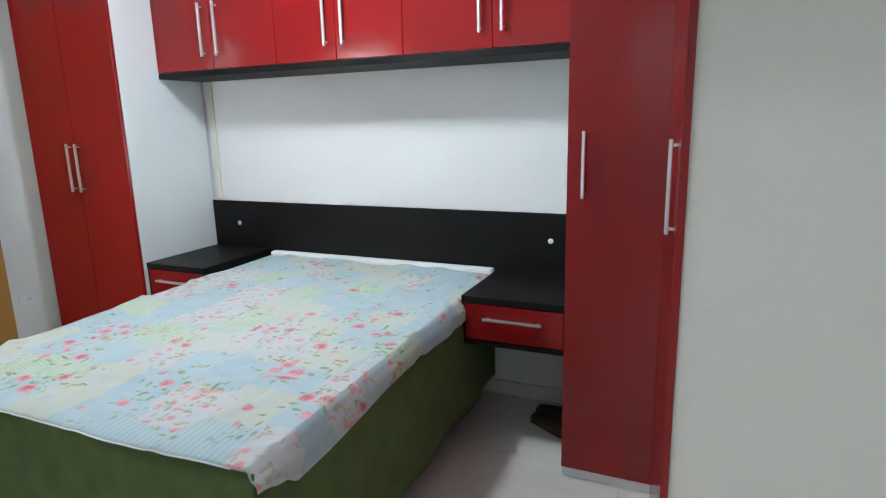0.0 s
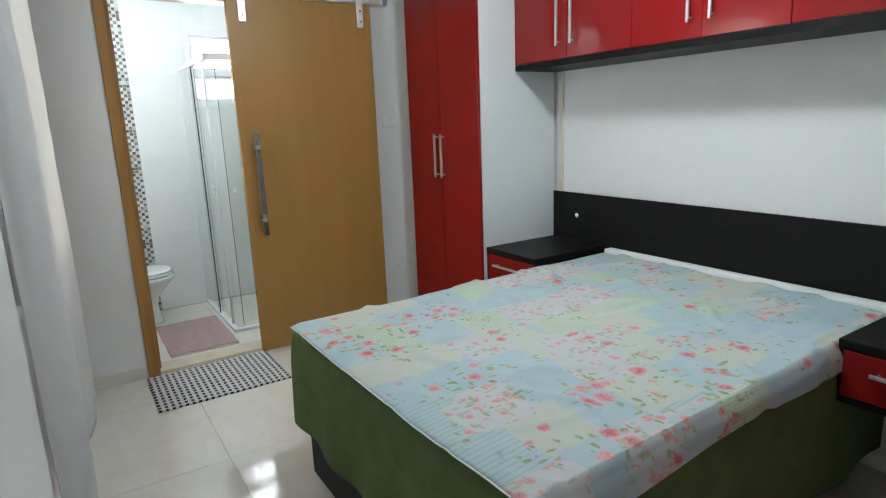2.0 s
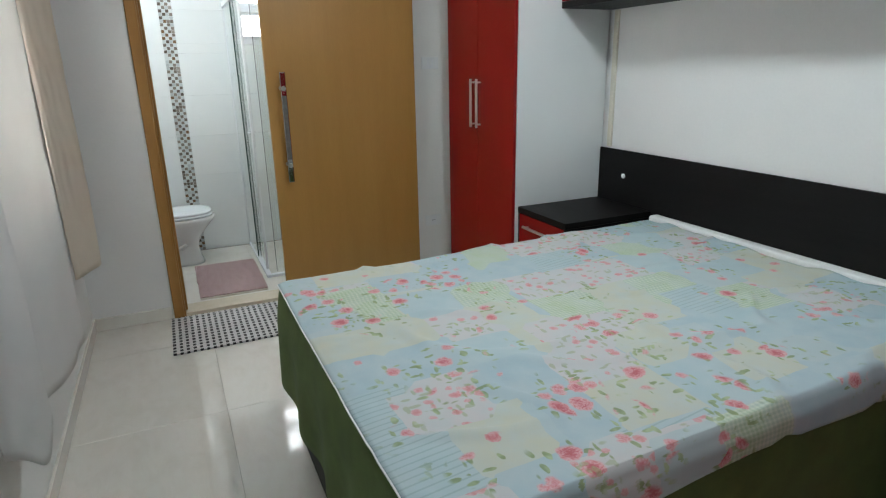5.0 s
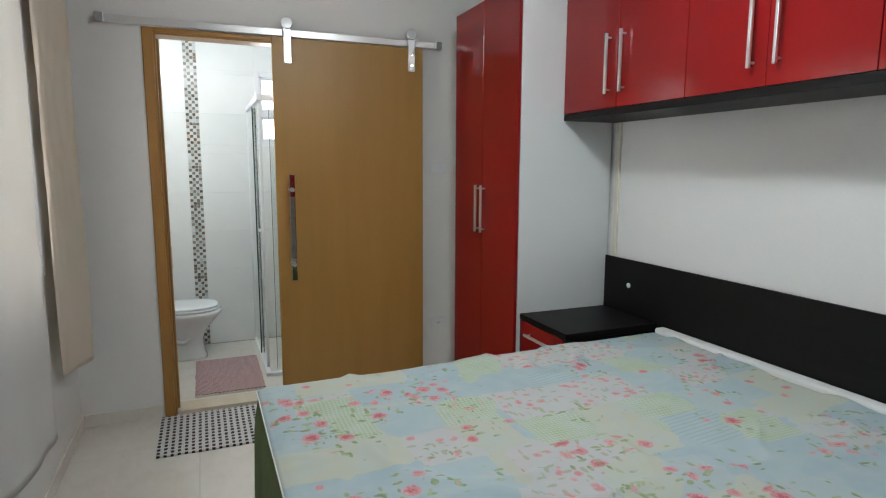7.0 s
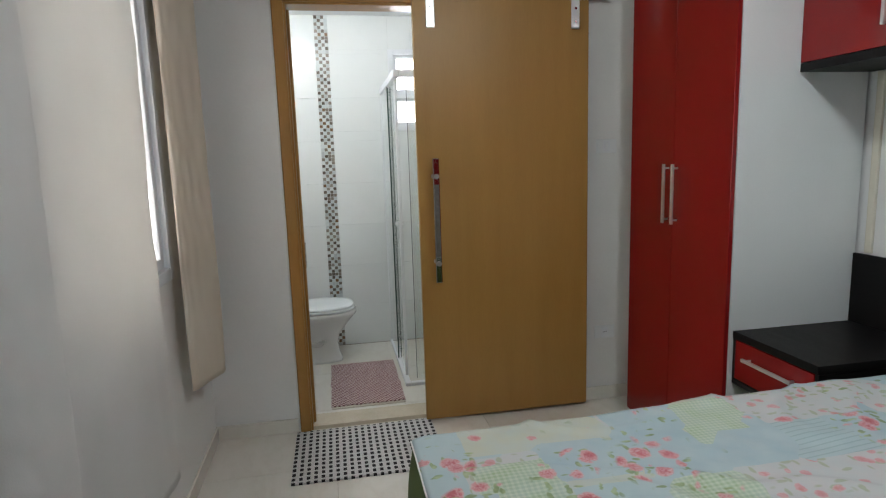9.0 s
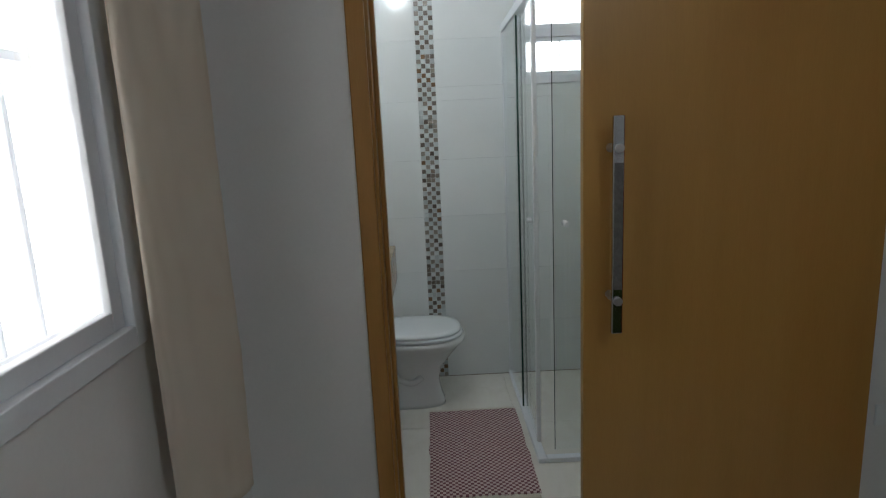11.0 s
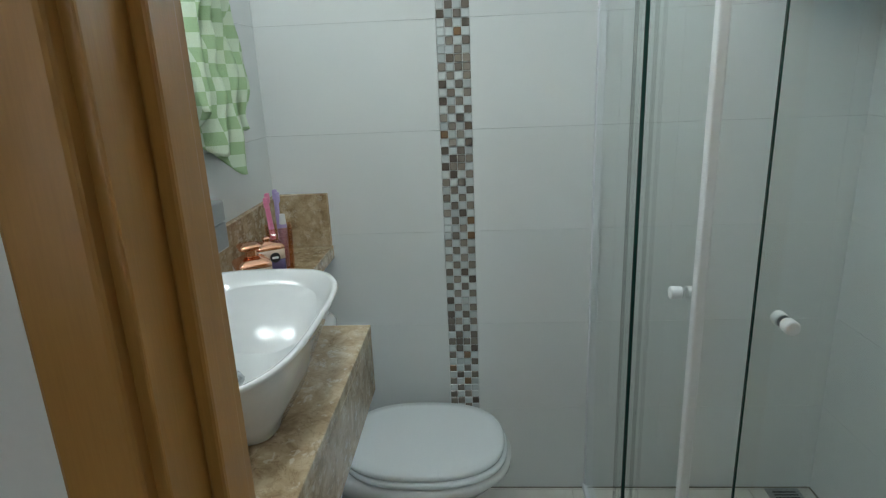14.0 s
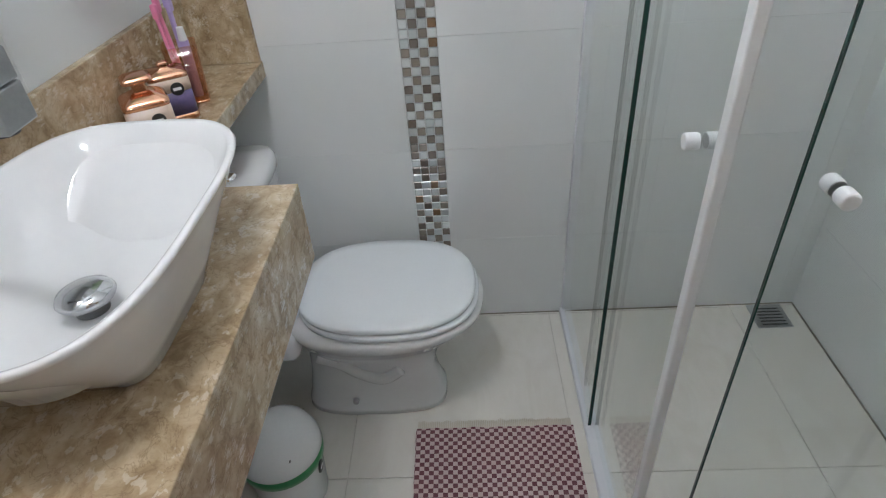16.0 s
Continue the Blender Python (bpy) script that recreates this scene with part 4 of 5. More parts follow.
bedroom_window()
curtain_panel([(-3.245, 0.090), (-3.270, 0.112), (-3.35, 0.148), (-3.44, 0.176), (-3.49, 0.170), (-3.53, 0.115), (-3.60, 0.095), (-3.66, 0.115)], 2.2, 0.004, 0.505, 0.0, 1.0, CURTAIN_CREAM,
              "cream cotton curtain drawn aside, ending above the floor")
curtain_panel([(-1.835, 0.074), (-1.865, 0.122), (-1.93, 0.155), (-2.03, 0.150), (-2.10, 0.125), (-2.22, 0.150), (-2.40, 0.178), (-2.55, 0.190), (-2.64, 0.170), (-2.67, 0.120)], 4.0, 0.005, 0.465, 0.085, 5.0, CURTAIN,
              "cream-white sheer curtain drawn across part of the window")
rail = thing("curtain_rail", (-2.7, 0.12, 2.4), "white curtain rail above the window", "curtain rail")
part("rod", rod((-3.80, 0.125, 2.395), (-1.65, 0.125, 2.395), 0.012, 16), WHITE_FRAME, rail)
for bx in (-3.78, -1.67):
    part("bracket", box(bx - 0.01, bx + 0.01, YS, 0.13, 2.385, 2.405, 0.002), WHITE_FRAME, rail)


def entrance_door():
    d = thing("entrance_door", (-0.55, 0.07, 0.01), "white painted bedroom door swung open against the wall", "door")
    part("leaf", box(-1.462, -0.55, 0.056, 0.091, 0.012, 2.10, 0.003), WHITE_PANEL, d)
    for z in (0.25, 1.05, 1.85):
        part("hinge", rod((-0.545, 0.05, z - 0.04), (-0.545, 0.05, z + 0.04), 0.006, 12), STEEL, d)


entrance_door()


def ceiling_lamp(at, ceiling, label):
    l = thing("ceiling_lamp", (at[0], at[1], ceiling), label, "ceiling lamp")
    part("rim", turned(at[0], at[1], [(0.115, ceiling), (0.115, ceiling - 0.03), (0.105, ceiling - 0.038), (0.098, ceiling - 0.038), (0.098, ceiling - 0.02)], 40), PLASTIC, l, "", True)
    part("diffuser", turned(at[0], at[1], [(0.096, ceiling - 0.021), (0.096, ceiling - 0.034), (0.06, ceiling - 0.040), (0.01, ceiling - 0.041)], 40), LAMP_GLOW, l, "glowing white diffuser", True)


ceiling_lamp(BED_LAMP, ZC, "round white ceiling lamp, lit, in the bedroom")
ceiling_lamp(BATH_LAMP, 2.45, "round white ceiling lamp, lit, in the bathroom")
# fitting made up to go with the added hall fill light
ceiling_lamp(HALL_FILL, ZC, "added unseen ceiling lamp in the hall, fill light for the entrance wall")


def shoe(x, y, turn):
    rings = []
    for k in range(9):
        s = k / 8
        w = 0.040 * (0.7 + 0.5 * math.sin(math.pi * (0.25 + 0.62 * s)))
        h = 0.075 - 0.035 * s if s > 0.25 else 0.075
        rings.append([(w * math.cos(t), -0.12 + 0.24 * s, max(0.004, h * (0.5 + 0.5 * math.sin(t)))) for t in [2 * math.pi * i / 16 for i in range(16)]])
    bm = loft(rings)
    bmesh.ops.transform(bm, matrix=pose(x, y, 0, 0, 0, turn), verts=bm.verts)
    s = thing("shoe", (x, y, 0), "dark brown leather shoe on the floor under the nightstand", "shoe", "shoes under the nightstand")
    part("upper", bm, SHOE, s, "", True)
    sole = box(-0.040, 0.040, -0.118, 0.118, 0.0, 0.008, 0.003)
    bmesh.ops.transform(sole, matrix=pose(x, y, 0, 0, 0, turn), verts=sole.verts)
    part("sole", sole, DARK, s)


shoe(-0.565, 2.62, 75)
shoe(-0.575, 2.51, 60)


def rug(name, x0, x1, y0, y1, material, label, seed, fringe=False):
    r = thing(name, ((x0 + x1) / 2, (y0 + y1) / 2, 0), label, "rug")
    bm = bmesh.new()
    nx, ny = 30, 40
    for top in (0, 1):
        rows = [[bm.verts.new((x0 + (x1 - x0) * i / nx + 0.005 * noise.noise((j * 0.3, seed, i * 0.05)), y0 + (y1 - y0) * j / ny + 0.006 * noise.noise((i * 0.3, seed + 2, 0)),
                               (0.010 + 0.0025 * noise.noise((i * 0.25, j * 0.25, seed))) if top else 0.001)) for i in range(nx + 1)] for j in range(ny + 1)]
        for a, b in zip(rows, rows[1:]):
            for i in range(nx):
                f = (a[i], a[i + 1], b[i + 1], b[i])
                bm.faces.new(f if top else f[::-1])
        edge = rows[0] + [r_[-1] for r_ in rows[1:]] + rows[-1][-2::-1] + [r_[0] for r_ in rows[-2:0:-1]]
        if top:
            for i in range(len(edge)):
                j = (i + 1) % len(edge)
                bm.faces.new((edge[i], edge[j], low[j], low[i]))
        else:
            low = edge
    part("weave", bm, material, r)
    if fringe:
        for side, name_ in ((x0, "fringe"), (x1, "fringe")):
            fb = bmesh.new()
            s = -1 if side == x0 else 1
            y = y0 + 0.004
            while y < y1 - 0.004:
                l = 0.026 + 0.010 * noise.noise((y * 60, seed, 0))
                xa, xb = sorted((side - s * 0.003, side + s * l))
                box(xa, xb, y, y + 0.0035, 0.001, 0.006, bm=fb)
                y += 0.0052
            part(name_, fb, FRINGE, r, "cream cotton fringe")


rug("bedroom_rug", -3.815, -3.300, 0.445, 1.160, RUNNER, "grey woven rug with rows of black dashes by the doorway", 1.0)
rug("bathroom_rug", -4.822, -4.107, 0.612 + BATH_SHIFT, 1.045 + BATH_SHIFT, BATH_RUG, "maroon and cream checked woven rug on the bathroom floor", 4.0, True)

# ---- bathroom: counter, basin, toilet ----
BEFORE_BATH = set(bpy.data.objects)
CT = 0.905


def counter():
    c = thing("vanity_counter", (-4.5, 0.3, 0.75), "beige marble counter with a narrow shelf over the cistern", "counter")
    part("top", box(-4.652, BATH_IN - 0.019, 0.102, 0.502, CT - 0.022, CT, 0.002), MARBLE, c)
    part("apron", box(-4.652, BATH_IN - 0.019, 0.482, 0.5015, 0.752, CT - 0.0225, 0.002), MARBLE, c)
    part("end_apron", box(-4.6515, -4.632, 0.275, 0.4815, 0.752, CT - 0.0225, 0.002), MARBLE, c)
    part("shelf", box(-5.289, -4.6525, 0.102, 0.275, CT - 0.042, CT, 0.002), MARBLE, c)
    part("backsplash", box(-5.289, BATH_IN - 0.019, 0.102, 0.120, CT + 0.0005, 1.072, 0.002), MARBLE, c)
    part("end_backsplash", box(-5.289, -5.271, 0.1205, 0.272, CT + 0.0005, 1.072, 0.002), MARBLE, c)


def basin():
    cx, cy = -4.331, 0.322
    b = thing("washbasin", (cx, cy, CT), "white ceramic vessel basin standing on the marble counter", "washbasin")
    # (centre, half length, half width, height, squareness)
    rings = [(cx, 0.110, 0.104, CT + 0.001, 6.0), (cx, 0.114, 0.110, CT + 0.004, 6.0), (cx - 0.003, 0.142, 0.120, CT + 0.034, 5.0), (cx - 0.012, 0.186, 0.136, CT + 0.075, 4.2), (cx - 0.024, 0.232, 0.152, CT + 0.113, 3.6), (cx - 0.030, 0.251, 0.160, CT + 0.131, 3.3), (cx - 0.031, 0.255, 0.163, CT + 0.136, 3.3),
             (cx - 0.031, 0.252, 0.160, CT + 0.140, 3.3), (cx - 0.030, 0.244, 0.152, CT + 0.138, 3.3), (cx - 0.026, 0.226, 0.139, CT + 0.105, 3.4), (cx - 0.014, 0.186, 0.116, CT + 0.052, 3.4), (cx - 0.004, 0.135, 0.084, CT + 0.026, 2.8), (cx, 0.06, 0.045, CT + 0.020, 2.2), (cx, 0.026, 0.026, CT + 0.019, 2.0)]
    part("bowl", loft([oval(mx, cy, a, w, z, p, 72) for mx, a, w, z, p in rings]), CERAMIC, b, "", True)
    part("drain_cap", turned(cx, cy, [(0.020, CT + 0.021), (0.020, CT + 0.036), (0.033, CT + 0.040), (0.035, CT + 0.044), (0.032, CT + 0.049), (0.020, CT + 0.054), (0.002, CT + 0.057)], 32), DRAIN, b, "domed chrome click drain", True)


def faucet():
    f = thing("faucet", (-4.329, 0.106, 1.2), "square grey metal wall tap with its spout block over the basin", "tap")
    part("wall_plate", box(-4.357, -4.301, 0.1005, 0.108, 1.165, 1.221, 0.002), PEWTER, f)
    part("arm", box(-4.342, -4.316, 0.1085, 0.3125, 1.180, 1.204, 0.002), PEWTER, f, "square horizontal arm")
    part("body", box(-4.353, -4.305, 0.313, 0.357, 1.165, 1.2045, 0.002), PEWTER, f, "square spout block")
    part("outlet", rod((-4.329, 0.335, 1.159), (-4.329, 0.335, 1.1655), 0.013, 20), DARK, f, "dark round outlet")
    part("lever", box(-4.353, -4.305, 0.313, 0.357, 1.2060, 1.237, 0.002), PEWTER, f, "square lever block on top")


def toilet():
    cx = -4.982
    t = thing("toilet", (cx, 0.5, 0), "white ceramic toilet with closed lid and cistern", "toilet")
    # (centre along the room, half length, half width, height, squareness)
    prof = [(0.492, 0.205, 0.098, 0.0, 3.2), (0.492, 0.203, 0.096, 0.02, 3.2), (0.490, 0.190, 0.086, 0.06, 3.0), (0.490, 0.178, 0.078, 0.14, 2.8), (0.500, 0.185, 0.088, 0.21, 2.5), (0.520, 0.220, 0.135, 0.28, 2.3),
            (0.532, 0.252, 0.174, 0.335, 2.3), (0.541, 0.270, 0.193, 0.365, 2.3), (0.541, 0.270, 0.193, 0.388, 2.3), (0.536, 0.250, 0.172, 0.392, 2.3)]
    part("bowl", loft([oval(cx, cy, w, l, z, p, 56) for cy, l, w, z, p in prof]), CERAMIC, t, "", True)
    part("deck", box(cx - 0.165, cx + 0.165, 0.125, 0.345, 0.30, 0.391, 0.03, 4), CERAMIC, t, "", True)
    part("seat", loft([oval(cx, 0.566, w, l, z, 2.5, 56) for w, l, z in ((0.180, 0.225, 0.394), (0.188, 0.233, 0.398), (0.190, 0.235, 0.408), (0.186, 0.231, 0.414), (0.15, 0.19, 0.415))]), SEAT, t, "white plastic seat", True)
    part("lid", loft([oval(cx, 0.562, w, l, z, 2.5, 56) for w, l, z in ((0.176, 0.222, 0.4165), (0.184, 0.229, 0.419), (0.186, 0.231, 0.428), (0.180, 0.225, 0.436), (0.150, 0.195, 0.440), (0.08, 0.11, 0.442))]), SEAT, t, "closed white plastic lid", True)
    for dx in (-0.075, 0.075):
        part("hinge", rod((cx + dx - 0.02, 0.334, 0.412), (cx + dx + 0.02, 0.334, 0.412), 0.012, 16, None, 0.002), SEAT, t)
    part("cistern", loft([oval(cx, 0.212, w, l, z, 4.5, 56) for w, l, z in ((0.165, 0.080, 0.385), (0.172, 0.086, 0.42), (0.180, 0.090, 0.58), (0.184, 0.092, 0.725))]), CERAMIC, t, "", True)
    part("cistern_lid", loft([oval(cx, 0.214, w, l, z, 4.5, 56) for w, l, z in ((0.186, 0.094, 0.726), (0.190, 0.098, 0.732), (0.190, 0.098, 0.752), (0.182, 0.090, 0.766), (0.12, 0.05, 0.772))]), CERAMIC, t, "", True)
    part("flush_button", turned(cx, 0.228, [(0.026, 0.770), (0.026, 0.779), (0.022, 0.784), (0.002, 0.785)], 28), CHROME, t, "round chrome flush button", True)
    part("trapway", curve_tube([(cx + 0.085, 0.36, 0.24), (cx + 0.088, 0.42, 0.215), (cx + 0.083, 0.47, 0.165), (cx + 0.086, 0.53, 0.145), (cx + 0.08, 0.58, 0.175)], 0.017), CERAMIC, t, "moulded trap line on the pedestal", True)
    part("bolt_cap", rod((cx + 0.080, 0.440, 0.055), (cx + 0.099, 0.440, 0.055), 0.010, 18, 0.008, 0.002), PEWTER, t, "small metal fixing bolt")
    t.scale.z = 0.955


counter()
basin()
faucet()
toilet()
pipe = thing("water_valve", (-4.72, 0.105, 0.2), "chrome angle valve with a braided hose under the counter", "valve")
part("rosette", turned_y(-4.72, 0.101, 0.20, [(0.030, 0.0), (0.030, 0.006), (0.022, 0.014), (0.012, 0.016)]), CHROME, pipe, "", True)
part("body", rod((-4.72, 0.115, 0.20), (-4.72, 0.20, 0.20), 0.011, 16), CHROME, pipe)
part("wheel", rod((-4.72, 0.20, 0.20), (-4.72, 0.225, 0.20), 0.024, 20, None, 0.003), CHROME, pipe)
part("hose", curve_tube([(-4.725, 0.165, 0.208), (-4.74, 0.17, 0.30), (-4.79, 0.18, 0.36), (-4.83, 0.20, 0.40)], 0.007), PEWTER, pipe, "", True)


def waste_bin():
    cx, cy = -4.655, 0.305
    b = thing("waste_bin", (cx, cy, 0), "small white plastic bin with a green band and domed lid", "waste bin")
    part("bucket", turned(cx, cy, [(0.082, 0.0), (0.085, 0.006), (0.094, 0.17), (0.096, 0.176), (0.090, 0.177)], 44), BIN_WHITE, b, "", True)
    part("band", turned(cx, cy, [(0.0965, 0.150), (0.100, 0.153), (0.101, 0.174), (0.098, 0.179)], 44, (False, False)), BIN_GREEN, b, "green plastic band", True)
    lid = part("lid", turned(cx, cy, [(0.099, 0.180), (0.101, 0.184), (0.098, 0.205), (0.086, 0.232), (0.062, 0.255), (0.03, 0.266), (0.004, 0.268)], 44), BIN_WHITE, b, "domed white swing lid", True)
    part("flap_gap", curve_tube([(cx - 0.075, cy + 0.05, 0.226), (cx - 0.03, cy + 0.052, 0.250), (cx + 0.03, cy + 0.052, 0.250), (cx + 0.075, cy + 0.05, 0.226)], 0.0016, 6), DARK, lid)
    badge = part("badge", turned_y(cx + 0.03, cy + 0.096, 0.145, [(0.016, 0.0), (0.016, 0.003), (0.012, 0.004)]), DARK, b, "round black badge")
    part("badge_mark", box(cx + 0.022, cx + 0.038, cy + 0.1001, cy + 0.1008, 0.1425, 0.1475), PLASTIC, badge)


def bottle_badge(parent, x, y, z, ax, r=0.013):
    """A round dark badge with a plain pale bar, facing the doorway."""
    n = Vector(ax).normalized()
    q = n.to_track_quat("Z", "Y").to_matrix().to_4x4()
    bm = rod((0, 0, 0), (0, 0, 0.0015), r, 24)
    bmesh.ops.transform(bm, matrix=Matrix.Translation((x, y, z)) @ q, verts=bm.verts)
    b = part("badge", bm, DARK, parent, "round black badge")
    bar = box(-r * 0.6, r * 0.6, -r * 0.22, r * 0.22, 0.0016, 0.0021)
    bmesh.ops.transform(bar, matrix=Matrix.Translation((x, y, z)) @ q, verts=bar.verts)
    part("badge_mark", bar, PLASTIC, b)


def squared(cx, cy, rings, angle=0.55):
    """A square bottle with rounded corners, turned a little: rings of (half width, height)."""
    bm = loft([oval(0, 0, a, a, h, 7.0, 48) for a, h in rings])
    bmesh.ops.transform(bm, matrix=Matrix.Translation((cx, cy, 0)) @ Matrix.Rotation(angle, 4, "Z"), verts=bm.verts)
    return bm


def toiletries():
    z = CT + 0.001
    face = Vector((math.cos(0.55), math.sin(0.55), 0))
    cx, cy = -4.853, 0.182
    s = thing("soap_dispenser", (cx, cy, z), "square cream soap dispenser with a rose-gold shoulder and pump", "soap dispenser")
    part("bottle", squared(cx, cy, ((0.040, z), (0.042, z + 0.003), (0.042, z + 0.074))), LABEL_CREAM, s, "", True)
    part("collar", squared(cx, cy, ((0.0425, z + 0.0742), (0.0425, z + 0.082), (0.038, z + 0.087), (0.017, z + 0.098), (0.013, z + 0.099))), ROSE_GOLD, s, "rose-gold shoulder", True)
    part("pump", squared(cx, cy, ((0.013, z + 0.0992), (0.013, z + 0.114))), ROSE_GOLD, s, "rose-gold pump neck")
    part("nozzle", squared(cx - 0.006, cy - 0.004, ((0.024, z + 0.1142), (0.028, z + 0.117), (0.026, z + 0.123), (0.018, z + 0.127))), ROSE_GOLD, s, "rose-gold pump head", True)
    p_ = Vector((cx, cy, 0)) + face * 0.0422 + Vector((-face.y, face.x, 0)) * 0.012
    bottle_badge(s, p_.x, p_.y, z + 0.050, face)
    cx, cy = -4.960, 0.184
    p = thing("cotton_jar", (cx, cy, z), "square amber jar with a violet-blue filling and a rose-gold lid", "jar")
    part("jar", squared(cx, cy, ((0.036, z), (0.039, z + 0.003), (0.039, z + 0.014))), ROSE_GOLD, p, "copper-coloured foot", True)
    part("filling", squared(cx, cy, ((0.0385, z + 0.0142), (0.0385, z + 0.062))), LABEL_BLUE, p, "violet-blue filling behind acrylic", True)
    part("neck", squared(cx, cy, ((0.0390, z + 0.0622), (0.0390, z + 0.088))), LABEL_CREAM, p, "cream band", True)
    part("lid", squared(cx, cy, ((0.0392, z + 0.0882), (0.0392, z + 0.094), (0.032, z + 0.099), (0.009, z + 0.103), (0.009, z + 0.108), (0.011, z + 0.112), (0.005, z + 0.116))), ROSE_GOLD, p, "rose-gold lid with a knob", True)
    p_ = Vector((cx, cy, 0)) + face * 0.0392 + Vector((-face.y, face.x, 0)) * 0.010
    bottle_badge(p, p_.x, p_.y, z + 0.068, face)
    cx, cy = -5.045, 0.190
    c = thing("toothbrush_cup", (cx, cy, z), "clear amber cup holding toothbrushes and a paste tube", "cup")
    part("cup", squared(cx, cy, ((0.031, z + 0.006), (0.035, z + 0.124), (0.0335, z + 0.124), (0.0295, z + 0.008)), 0.4), AMBER, c, "", True)
    part("cup_foot", squared(cx, cy, ((0.029, z), (0.031, z + 0.0055)), 0.4), ROSE_GOLD, c, "copper-coloured foot", True)
    for dx, dy, tx, ty, col, h in ((-0.010, -0.012, -0.022, -0.030, PINK, 0.185), (0.006, -0.014, 0.002, -0.026, PINK, 0.178), (-0.006, 0.000, -0.018, -0.006, LILAC, 0.195), (0.004, 0.004, -0.004, 0.004, LILAC, 0.190)):
        b = thing("toothbrush", (cx + dx, cy + dy, z + 0.012), "pink toothbrush standing in the cup" if col is PINK else "lilac toothbrush standing in the cup", "toothbrush", "toothbrushes")
        part("stem", curve_tube([(cx + dx, cy + dy, z + 0.012), (cx + (dx + tx) / 2, cy + (dy + ty) / 2, z + h * 0.55), (cx + tx, cy + ty, z + h)], 0.0042, 10), col, b, "", True)
        part("head", box(cx + tx - 0.008, cx + tx + 0.008, cy + ty - 0.005, cy + ty + 0.007, z + h - 0.004, z + h + 0.026, 0.004), col, b)
    tb = thing("toothpaste_tube", (cx + 0.006, cy + 0.014, z + 0.012), "slim white tube with a white cap in the cup", "tube")
    part("body", rod((cx + 0.004, cy + 0.012, z + 0.012), (cx + 0.006, cy + 0.016, z + 0.130), 0.010, 18), LILAC, tb)
    part("cap", rod((cx + 0.006, cy + 0.016, z + 0.131), (cx + 0.0065, cy + 0.0165, z + 0.158), 0.009, 18, 0.007, 0.001), PLASTIC, tb, "white screw cap")


waste_bin()
toiletries()


TILE_MESH = {}


def tile_piece(name, parent, material, lo, hi, bevel=0.0012):
    """One tile as an object of its own; tiles of one size share their mesh."""
    size = tuple(round(b - a, 4) for a, b in zip(lo, hi))
    key = (size, material.name)
    if key not in TILE_MESH:
        bm = box(-size[0] / 2, size[0] / 2, -size[1] / 2, size[1] / 2, -size[2] / 2, size[2] / 2, bevel, 1)
        me = bpy.data.meshes.new(name)
        bm.to_mesh(me)
        bm.free()
        me.materials.append(material)
        TILE_MESH[key] = me
    ob = new(name, TILE_MESH[key])
    ob.parent = parent
    ob.location = [(a + b) / 2 for a, b in zip(lo, hi)]
    return ob


